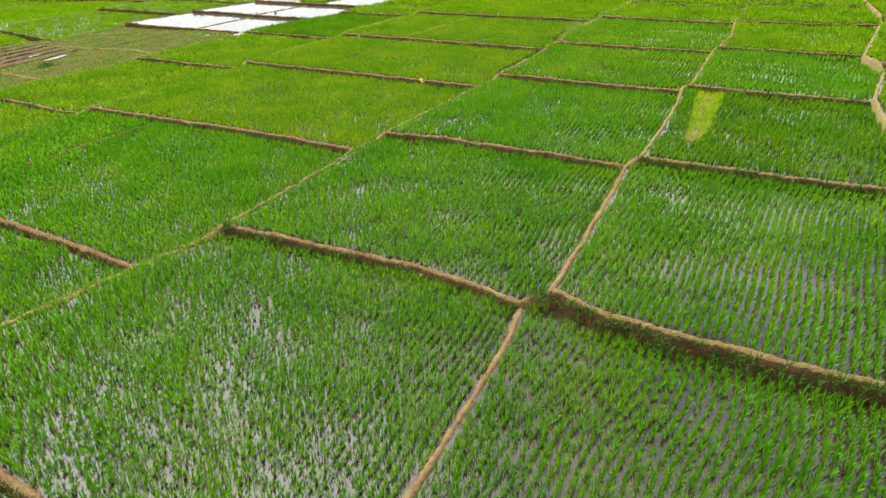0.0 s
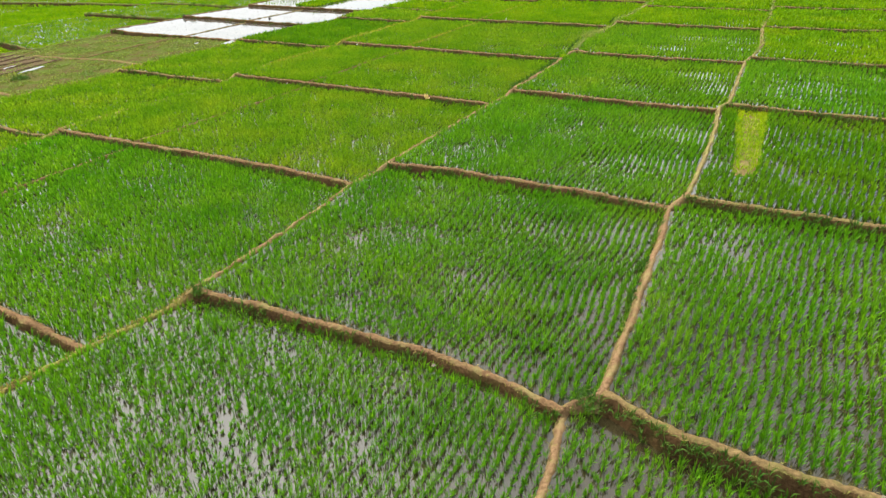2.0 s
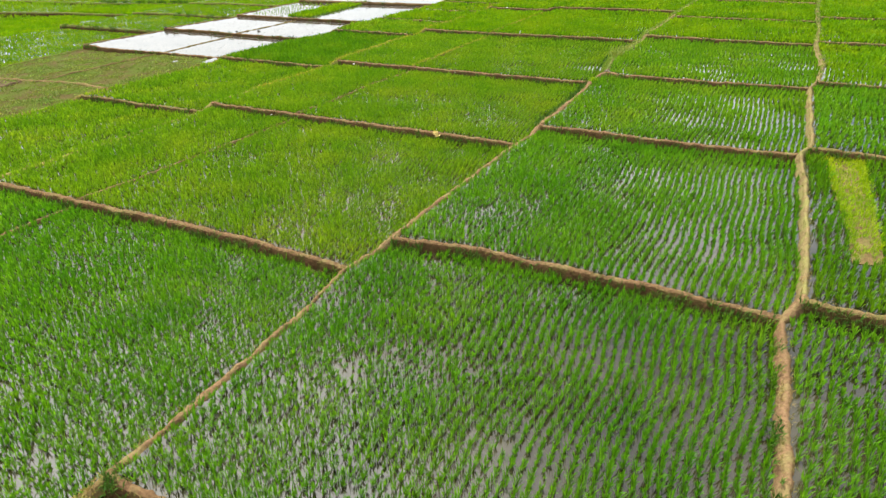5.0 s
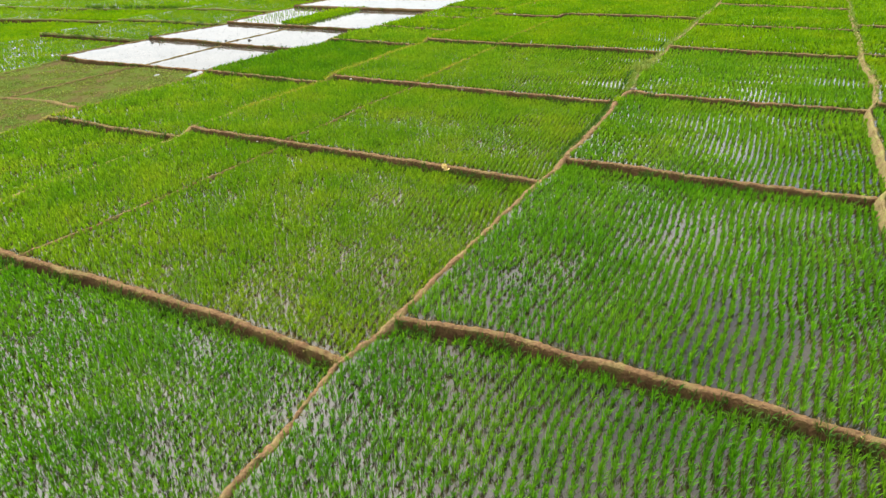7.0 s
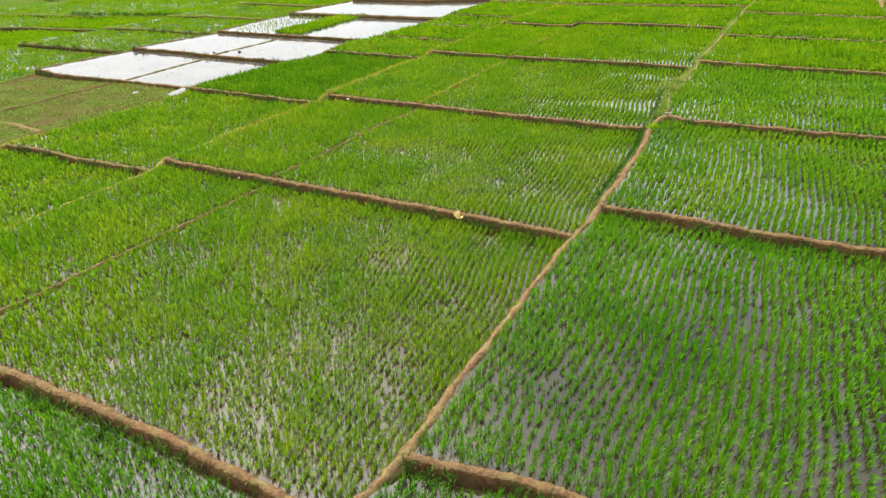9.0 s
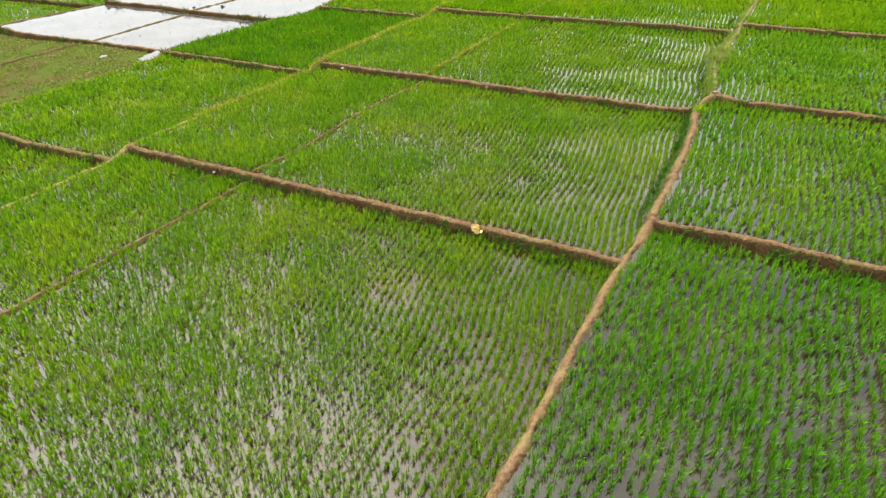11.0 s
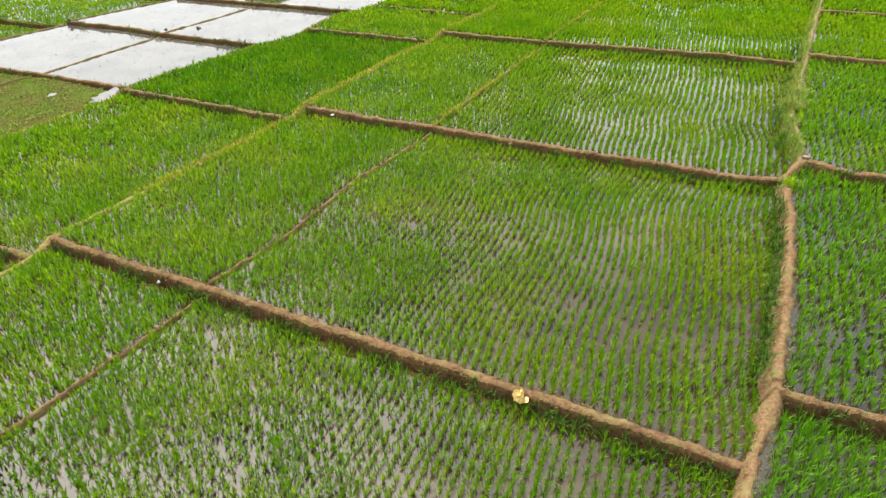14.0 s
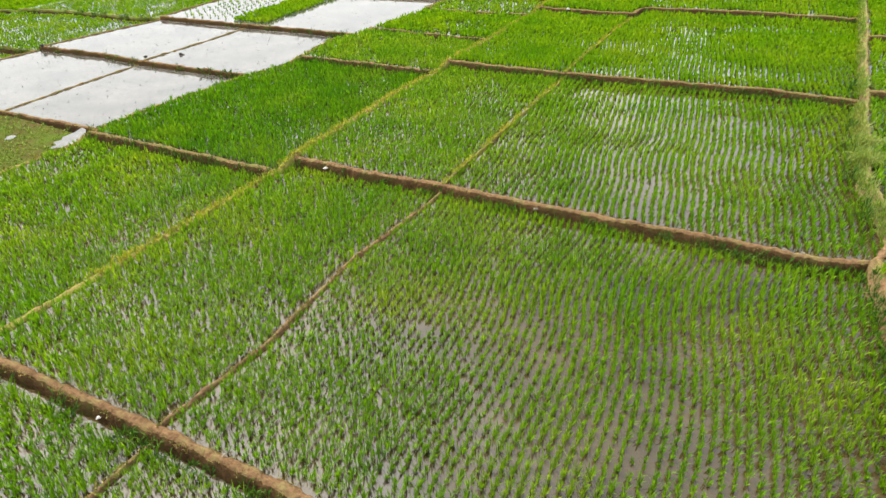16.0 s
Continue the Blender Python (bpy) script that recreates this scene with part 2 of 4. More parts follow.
def blades(feet, size, count, length, width, lean):
    """Corners and triangles of tufts: count bent kite-shaped blades on each foot."""
    n = len(feet) * count
    base = np.repeat(feet, count, 0)
    az = rng.uniform(0, 2 * np.pi, n)
    out = np.stack([np.cos(az), np.sin(az), 0 * az], 1)
    side = np.stack([-np.sin(az + 0.6), np.cos(az + 0.6), 0 * az], 1)
    tilt = rng.uniform(lean[0], lean[1], n)[:, None]
    span = (rng.uniform(length[0], length[1], n) * np.repeat(size, count))[:, None]
    up = np.array((0, 0, 1.0))
    base = base + out * (0.20 * span * rng.uniform(0.2, 1.0, n)[:, None])
    mid = base + span * 0.55 * (out * np.sin(tilt * 0.6) + up * np.cos(tilt * 0.6))
    tip = mid + span * 0.45 * (out * np.sin(tilt * 1.7) + up * np.cos(tilt * 1.7))
    half = 0.5 * width * (0.7 + 0.6 * rng.random(n))[:, None]
    verts = np.stack([base, mid - side * half, mid + side * half, tip], 1).reshape(-1, 3)
    k = 4 * np.arange(n)[:, None]
    tris = np.concatenate([k + (0, 2, 1), k + (1, 2, 3)], 1).reshape(-1, 3)
    return verts, tris


def lengths(line):
    return np.r_[0, np.cumsum(np.linalg.norm(np.diff(line, axis=0), axis=1))]


def resample(line, step):
    line = np.array(line, float)
    s = lengths(line)
    t = np.linspace(0, s[-1], max(2, int(s[-1] / step) + 1))
    return np.stack([np.interp(t, s, line[:, 0]), np.interp(t, s, line[:, 1])], 1)


def station(line, p):
    """How far along a line its nearest point to p lies."""
    line, best, s = np.array(line, float), (1e9, 0), lengths(line)
    for k in range(len(line) - 1):
        a, d = line[k], line[k + 1] - line[k]
        f = float(np.clip(np.dot(np.array(p) - a, d) / np.dot(d, d), 0, 1))
        gap = float(np.linalg.norm(a + f * d - p))
        best = min(best, (gap, s[k] + f * math.sqrt(np.dot(d, d))))
    return best[1]


def stretch(line, p, q):
    """The part of a line between its nearest points to p and q."""
    line = np.array(line, float)
    s, a, b = lengths(line), station(line, p), station(line, q)
    at = lambda t: np.array((np.interp(t, s, line[:, 0]), np.interp(t, s, line[:, 1])))
    lo, hi = min(a, b), max(a, b)
    mids = [line[k] for k in range(len(line)) if lo + 0.05 < s[k] < hi - 0.05]
    pts = [at(lo), *mids, at(hi)]
    return pts if a <= b else pts[::-1]


def distance_to(points, edges):
    """Least distance from each point to the legs of lines."""
    least = np.full(len(points), 1e9)
    for a, b in edges:
        d = b - a
        f = np.clip(((points - a) @ d) / max(1e-9, float(d @ d)), 0, 1)
        least = np.minimum(least, np.linalg.norm(points - a - f[:, None] * d, axis=1))
    return least


def inside(points, ring):
    hit = np.zeros(len(points), bool)
    for k in range(len(ring)):
        a, b = ring[k - 1], ring[k]
        if a[1] == b[1]:
            continue
        cross = (points[:, 1] < a[1]) != (points[:, 1] < b[1])
        hit ^= cross & (points[:, 0] < a[0] + (points[:, 1] - a[1]) * (b[0] - a[0]) / (b[1] - a[1]))
    return hit


def patchy(points, size, seed):
    """Smooth variation over the plan, about -1 to 1, at a scale in metres."""
    x, y = points[:, 0] / size, points[:, 1] / size
    r = np.random.default_rng(seed)
    total = np.zeros(len(points))
    for k in range(7):
        a, f, ph = r.uniform(0, 2 * np.pi), r.uniform(0.5, 1.9), r.uniform(0, 2 * np.pi)
        total += np.sin(2 * np.pi * f * (x * np.cos(a) + y * np.sin(a)) + ph) / 2.6
    return np.clip(total, -1.5, 1.5)


# lines that run up the slope
LINE_WEST = [(-52.44, 16.73), (-36.64, 53.13), (-27.92, 68.97), (-23.05, 75.59), (-17.32, 82.57), (-13.93, 89.56), (-7.72, 98.28), (-0.05, 109.67), (15.28, 132.73)]
LINE_A = [(-37.60, 18.73), (-30.97, 31.11), (-25.24, 40.99), (-23.93, 43.05), (-21.51, 46.55), (-19.89, 48.96), (-17.60, 51.96), (-15.32, 55.95), (-13.36, 58.77), (-12.16, 60.87), (-8.69, 65.43), (-5.63, 68.34), (-4.12, 71.74), (-1.77, 73.47), (1.71, 78.00), (4.82, 83.05), (7.25, 86.94), (13.57, 96.20), (23.52, 111.55), (39.46, 135.77)]
LINE_B = [(-33.73, 7.42), (-23.53, 24.99), (-19.68, 30.42), (-17.27, 34.08), (-14.00, 39.00), (-10.62, 44.50), (-7.04, 49.91), (-4.46, 53.96), (-3.11, 56.18), (-0.61, 60.48), (2.07, 64.42), (4.39, 67.65), (7.28, 72.50), (8.97, 74.91), (15.13, 83.09), (23.37, 94.47), (33.28, 108.49), (51.73, 135.61)]
LINE_MID = [(-22.51, 16.51), (-15.99, 26.05), (-13.09, 30.88), (-10.72, 34.02), (-7.86, 38.25), (-5.55, 41.65), (-3.84, 43.87), (-2.19, 46.96), (0.46, 50.48), (3.91, 56.08), (7.22, 61.24), (11.59, 68.15), (14.08, 71.63)]
LINE_C = [(-22.80, -5.77), (-13.84, 8.39), (-10.16, 12.69), (-9.23, 13.73), (-7.81, 15.50), (-5.73, 17.80), (-4.30, 20.22), (-2.95, 22.72), (-1.93, 25.02), (-0.62, 26.40), (1.07, 29.08), (4.54, 34.51), (5.97, 36.33), (8.26, 39.98), (9.48, 42.04), (10.80, 44.75), (11.64, 45.20), (13.12, 48.60), (15.52, 52.19), (18.91, 57.36), (22.78, 63.09), (28.39, 71.54), (36.39, 83.24), (47.37, 99.21), (75.01, 140.41)]
LINE_D = [(-7.73, -5.85), (0.10, 6.51), (0.80, 7.74), (1.20, 8.46), (1.91, 9.70), (2.62, 11.15), (3.13, 12.40), (3.89, 12.40), (5.68, 15.56), (8.12, 20.01), (8.53, 20.85), (9.37, 21.50), (10.18, 22.75), (11.81, 25.47), (13.68, 28.70), (14.74, 30.83), (15.38, 31.24), (16.62, 33.30), (20.24, 39.46), (20.95, 40.03), (23.41, 43.53), (26.24, 48.89), (29.07, 53.22), (33.05, 60.08), (36.00, 64.70), (41.50, 73.62), (53.59, 90.64), (89.04, 142.29)]
LINE_E = [(1.93, -5.81), (12.02, 9.54), (18.17, 18.72), (20.47, 23.43), (22.29, 26.88), (26.21, 31.73), (26.92, 34.58), (35.95, 45.92), (41.30, 56.07), (51.16, 71.90), (67.38, 96.73), (103.33, 145.05)]
LINE_EAST = [(20.01, -18.01), (35.74, 6.46), (49.28, 26.63), (64.38, 50.37), (86.30, 84.85)]
LINE_OUTER = [(-104.12, 60.02), (-75.52, 93.61), (-51.27, 123.68), (-37.27, 142.77)]
LINE_FAR_WEST = [(-78.22, 32.07), (-51.76, 63.85), (-40.66, 78.62), (-30.14, 92.76), (-19.69, 107.73), (-3.94, 130.58)]

# bunds that run across the slope, strip by strip, the lowest first
CROSS_OUTER = [
    [(-90.95, 64.51), (-71.02, 38.62)],
    [(-79.22, 78.08), (-56.49, 57.25)],
    [(-71.02, 86.66), (-43.94, 74.94)],
    [(-59.57, 99.70), (-42.19, 97.54), (-31.10, 92.40)],
    [(-52.49, 108.92), (-38.35, 104.40), (-25.36, 100.19)],
    [(-41.36, 122.75), (-13.88, 117.14)],
]
CROSS_WEST = [
    [(-52.67, 59.31), (-42.10, 51.74)],
    [(-43.11, 71.77), (-34.01, 63.06)],
    [(-34.77, 82.48), (-31.41, 80.94), (-24.81, 76.88), (-23.90, 76.62)],
    [(-29.64, 89.54), (-27.12, 89.09), (-19.74, 84.40), (-18.17, 84.09)],
    [(-24.83, 96.37), (-22.01, 96.06), (-14.71, 91.54), (-13.59, 91.38)],
    [(-18.74, 105.21), (-16.41, 104.37), (-9.76, 99.64), (-7.67, 99.84)],
    [(-5.62, 122.78), (9.75, 126.05)],
]
CROSS_POND = [
    [(-27.92, 69.07), (-24.66, 66.28), (-19.22, 63.27), (-13.96, 60.11)],
    [(-22.75, 75.56), (-18.17, 72.95), (-15.10, 70.60), (-8.58, 66.86)],
    [(-17.32, 82.47), (-10.14, 77.94), (-6.42, 75.74), (-2.81, 73.76)],
    [(-11.37, 91.90), (-4.10, 87.86), (4.05, 83.30)],
    [(-4.74, 101.02), (2.85, 96.93), (12.41, 95.50)],
    [(5.44, 114.78), (27.88, 118.77)],
]
CROSS_A = [
    [(-29.70, 34.27), (-24.01, 30.18), (-21.78, 28.38)],
    [(-25.85, 39.81), (-23.96, 38.48), (-21.68, 37.09), (-19.27, 35.31), (-17.58, 34.57)],
    [(-19.57, 49.11), (-17.74, 48.28), (-15.24, 46.51), (-11.45, 44.46)],
    [(-13.17, 58.67), (-10.17, 56.83), (-7.02, 54.81), (-5.37, 53.76)],
    [(-5.54, 68.06), (-2.18, 66.11), (1.06, 64.00)],
    [(-1.68, 73.43), (1.33, 71.30), (4.60, 69.06)],
    [(1.99, 77.92), (5.03, 76.04), (8.24, 74.34)],
    [(5.06, 83.02), (7.82, 80.96), (11.36, 78.77)],
    [(10.50, 91.01), (13.92, 89.07), (17.11, 86.11)],
    [(17.14, 100.81), (23.88, 95.99)],
    [(28.22, 116.93), (38.00, 114.98)],
]
CROSS_B = [
    [(-25.27, 21.94), (-19.79, 16.81), (-14.11, 11.70), (-12.76, 10.34)],
    [(-21.36, 27.60), (-17.22, 23.01), (-14.21, 20.06), (-10.95, 17.98), (-8.02, 16.04)],
    [(-16.85, 34.40), (-15.60, 33.70), (-12.75, 32.03), (-8.59, 29.74), (-5.16, 27.70), (-3.40, 26.55), (-2.10, 25.70)],
    [(-10.35, 44.48), (-8.75, 43.50), (-7.10, 42.51), (-5.50, 41.55), (-3.02, 40.03), (-0.09, 38.22), (1.69, 37.15), (3.30, 36.16), (4.60, 35.30)],
    [(-4.43, 54.00), (-1.77, 52.24), (0.47, 50.95), (3.62, 48.94), (9.71, 45.20), (10.90, 44.90)],
    [(2.15, 64.35), (4.87, 62.52), (7.14, 61.20), (8.23, 60.62), (11.68, 58.76), (14.68, 57.23), (17.42, 55.17)],
    [(8.84, 74.73), (10.91, 73.21), (13.81, 71.39), (15.04, 72.84), (20.23, 70.39), (24.94, 67.17)],
    [(16.00, 84.02), (22.14, 81.05), (31.63, 76.63)],
    [(23.43, 94.09), (32.42, 90.20), (40.28, 88.57)],
    [(34.21, 108.99), (53.55, 108.47)],
]
CROSS_C = [
    [(-17.04, 3.37), (-11.88, -1.00), (-6.06, -5.04)],
    [(-11.18, 11.16), (-7.58, 7.76), (-6.52, 7.10), (-1.61, 3.62)],
    [(-5.66, 17.72), (-3.46, 16.60), (-1.38, 15.45), (0.48, 14.40), (1.89, 13.41), (2.84, 12.50), (3.08, 12.25)],
    [(-0.60, 26.45), (0.42, 25.98), (1.28, 25.74), (2.09, 25.24), (3.22, 24.54), (4.26, 23.95), (6.53, 22.55), (8.60, 21.15)],
    [(6.00, 36.33), (6.76, 35.85), (7.42, 35.44), (8.18, 35.07), (8.88, 34.54), (9.95, 33.75), (13.22, 31.90), (14.80, 31.20)],
    [(11.69, 45.10), (12.49, 44.17), (16.47, 41.84), (20.45, 39.81)],
    [(18.15, 54.73), (22.60, 51.63), (26.88, 49.12)],
    [(22.66, 62.10), (25.16, 60.52), (31.28, 56.91)],
    [(28.28, 71.23), (32.22, 68.07), (36.15, 65.01)],
    [(36.76, 83.53), (44.53, 78.56)],
    [(46.41, 98.09), (58.10, 97.00)],
]
CROSS_D = [
    [(-5.84, -3.93), (2.00, -6.01)],
    [(3.89, 12.11), (4.97, 11.09), (6.26, 10.26), (7.47, 9.52), (8.28, 8.96), (9.70, 8.21), (11.14, 7.56)],
    [(9.30, 21.35), (10.15, 20.65), (11.02, 20.22), (12.35, 19.40), (14.64, 18.08), (16.20, 17.29), (17.46, 16.87)],
    [(15.17, 31.02), (17.62, 29.34), (20.22, 27.88), (22.33, 26.68)],
    [(20.74, 39.81), (24.08, 37.81), (27.92, 35.67)],
    [(26.11, 48.95), (30.90, 46.09), (35.32, 44.91)],
    [(31.15, 57.18), (35.56, 54.57), (40.01, 52.58)],
    [(39.23, 70.89), (50.59, 69.05)],
    [(53.32, 91.94), (65.36, 92.68)],
]
CROSS_E = [
    [(5.86, -2.95), (22.65, -14.38)],
    [(17.63, 18.06), (41.33, 13.50)],
    [(26.05, 32.66), (51.55, 27.91)],
    [(35.75, 47.41), (59.24, 40.64)],
    [(46.41, 65.54), (73.43, 60.60)],
    [(59.80, 86.55), (91.44, 88.95)],
]

def stations(line, pts):
    """How far along a line the nearest points to many places lie."""
    line, pts = np.array(line, float), np.array(pts, float)
    s, least, at = lengths(line), np.full(len(pts), 1e9), np.zeros(len(pts))
    for k in range(len(line) - 1):
        a, d = line[k], line[k + 1] - line[k]
        f = np.clip(((pts - a) @ d) / float(d @ d), 0, 1)
        gap = np.linalg.norm(pts - a - f[:, None] * d, axis=1)
        at = np.where(gap < least, s[k] + f * math.sqrt(float(d @ d)), at)
        least = np.minimum(least, gap)
    return at


def stair(line, strip, crosses):
    """Heights along a line beside a strip: level with the paddies on its higher side, with a short ramp up at each of their bunds."""
    nodes = []
    for s, h in sorted((station(line, c[0]), level_of(strip, c)) for c in crosses):
        if nodes:
            nodes.append((max(s - 0.9, nodes[-1][0] + 0.2), nodes[-1][1] - 0.02))
        nodes.append((s, h))
    xs, hs = np.array([n[0] for n in nodes]), np.array([n[1] for n in nodes])
    return lambda pts: np.interp(stations(line, pts), xs, hs)


TOP_A = stair(LINE_A, "a", CROSS_A)
TOP_B = stair(LINE_B, "b", CROSS_B)
TOP_C = stair(LINE_C, "c", CROSS_C)
TOP_D = stair(LINE_D, "d", CROSS_D)
TOP_E = stair(LINE_E, "e", CROSS_E)
BUILT = []


def tops(pts, top):
    """Heights at many places: a level, heights along a line, or the mean slope."""
    if top is None:
        return np.array([crest(p) for p in pts])
    return top(pts) if callable(top) else np.full(len(pts), float(top))


def bund_top(x, y):
    """The crest of the nearest bund, or the mean slope away from all."""
    p, best = np.array([(x, y)], float), (0.8, crest((x, y)))
    for line, top in BUILT:
        gap = float(distance_to(p, [(np.array(line[k], float), np.array(line[k + 1], float)) for k in range(len(line) - 1)])[0])
        best = min(best, (gap, float(tops(p, top)[0])), key=lambda b: b[0])
    return best[1]


# ---- structure: ground, water, bunds ----
def lay_ground():
    """One sheet to the horizon, below the paddies."""
    xs = np.r_[-2500, -900, np.linspace(-300, 300, 41), 900, 2500]
    grid = [(x, y) for y in xs for x in xs]
    verts = [(x, y, GRADE_N * float(np.clip(UP @ (x, y), -60, 190)) + GRADE_E * (float(np.clip(EAST @ (x, y), -110, 90)) + 12) - 0.9) for x, y in grid]
    n = len(xs)
    faces = [(r * n + c, r * n + c + 1, (r + 1) * n + c + 1, (r + 1) * n + c) for r in range(n - 1) for c in range(n - 1)]
    ob = mesh_object("ground", verts, faces, FAR_GREEN)
    tagged(ob, "green farmland spreading away on all sides", "ground", kind="structure")


def bund(line, width, material, step=0.16, rough=1.0, label="low trodden earth bund between flooded paddies", height=0.0, damp_shaded=True, top=None):
    """A ridge of earth with a worn, uneven crest and steep sides."""
    pts = resample(line, step)
    n = len(pts)
    way = np.gradient(pts, axis=0)
    way /= np.linalg.norm(way, axis=1)[:, None]
    side = np.stack([way[:, 1], -way[:, 0]], 1)
    wob = patchy(pts, 2.3, 11) * 0.020 * rough
    fat = 1 + 0.17 * rough * patchy(pts, 1.1, 5) + 0.13 * rough * patchy(pts, 0.33, 6)
    lift = 0.020 * rough * patchy(pts, 0.8, 3) + 0.012 * rough * patchy(pts, 0.25, 9) + height
    prof = [(-0.5, -0.62, -0.17), (-0.5, -0.16, -0.045), (-0.47, -0.035, 0.0), (-0.2, 0.012, 0.0), (0.15, 0.018, 0.0), (0.47, -0.03, 0.0), (0.5, -0.15, 0.045), (0.5, -0.62, 0.17)]
    BUILT.append((line, top))
    base = tops(pts, top)
    verts = []
    for k in range(n):
        z0 = base[k]
        for f, dz, extra in prof:
            jit = rng.normal(0, 0.009 * rough, 2)
            off = wob[k] + f * width * fat[k] + extra + jit[0]
            p = pts[k] + side[k] * off
            verts.append((p[0], p[1], z0 + lift[k] + dz + jit[1] * 0.8))
    m = len(prof)
    faces = [(k * m + j, k * m + j + 1, (k + 1) * m + j + 1, (k + 1) * m + j) for k in range(n - 1) for j in range(m - 1)]
    faces += [tuple(range(m - 1, -1, -1)), tuple((n - 1) * m + j for j in range(m))]
    ob = mesh_object("earth_bund", verts, faces, material, smooth=True)
    ob.data.materials.append(MUD)  # the flanks: damp mud, with their shade painted into its colour
    for k, face in enumerate(ob.data.polygons):
        j = k % (m - 1)
        if damp_shaded and k < (n - 1) * (m - 1) and (j in (0, m - 2) or (j in (1, m - 3) and step < 0.22)):
            face.material_index = 1
    tagged(ob, label, "bund", kind="structure")
    return ob


def tuft_line(line, width, lean_side, amount, material, tall, name, label, top=None, inner=-0.03):
    """Weeds rooted along a bund: lean_side -1 or 1 picks one flank, 0 the crest."""
    pts = resample(line, 0.05)
    way = np.gradient(pts, axis=0)
    way /= np.linalg.norm(way, axis=1)[:, None]
    side = np.stack([way[:, 1], -way[:, 0]], 1)
    keep = (patchy(pts, 1.7, 21) + rng.normal(0, 0.5, len(pts))) > 1.0 - 2.0 * amount
    pts, side = pts[keep], side[keep]
    if len(pts) < 4:
        return
    off = rng.normal(0, width * 0.33, len(pts)) if lean_side == 0 else lean_side * (width * 0.5 + rng.uniform(inner, inner + 0.23, len(pts)))
    z = tops(pts, top)
    drop = 0 * off if lean_side == 0 else -np.clip((np.abs(off) - width * 0.5) * 1.5, 0, 0.34)
    feet = np.c_[pts + side * off[:, None], z + drop - 0.01]
    v, t = blades(feet, rng.uniform(0.6, 1.2, len(feet)), 7, tall, 0.028, (0.2, 1.0))
    ob = tri_object(name, v, t, material)
    tagged(ob, label, "grass", kind="stuff")


def ring_of(left, right, low, high):
    """The outline of a paddy between two lines and two cross bunds."""
    low, high = [np.array(p, float) for p in low], [np.array(p, float) for p in high]
    return low[1:-1] + stretch(right, low[-1], high[-1]) + high[1:-1][::-1] + stretch(left, high[0], low[0])


def water_sheet(ring, level, material, label):
    ob = mesh_object("water", [(p[0], p[1], level) for p in ring], [tuple(range(len(ring)))], material)
    tagged(ob, label, "water", kind="structure")


MID_LEGS = [(np.array(LINE_MID[k], float), np.array(LINE_MID[k + 1], float)) for k in range(len(LINE_MID) - 1)]
NURSERY = [np.array(p) for p in ((15.79, 31.09), (16.95, 30.54), (15.41, 27.87), (14.35, 26.15), (13.1, 24.03), (12.22, 22.67), (11.5, 22.9), (12.48, 24.62), (13.42, 26.51), (14.52, 28.79))]
NEAR_A, NEAR_B = np.array((0.0, 9.0)), np.array((0.0, 44.0))
ROW_ANGLE = radians(26)
MID_UP, MID_EAST = np.array(LINE_MID) @ UP, np.array(LINE_MID) @ EAST
ROW_TURN = {"b": radians(25.5), "c": radians(30), "d": radians(35)}
FIELD_NO = [0]


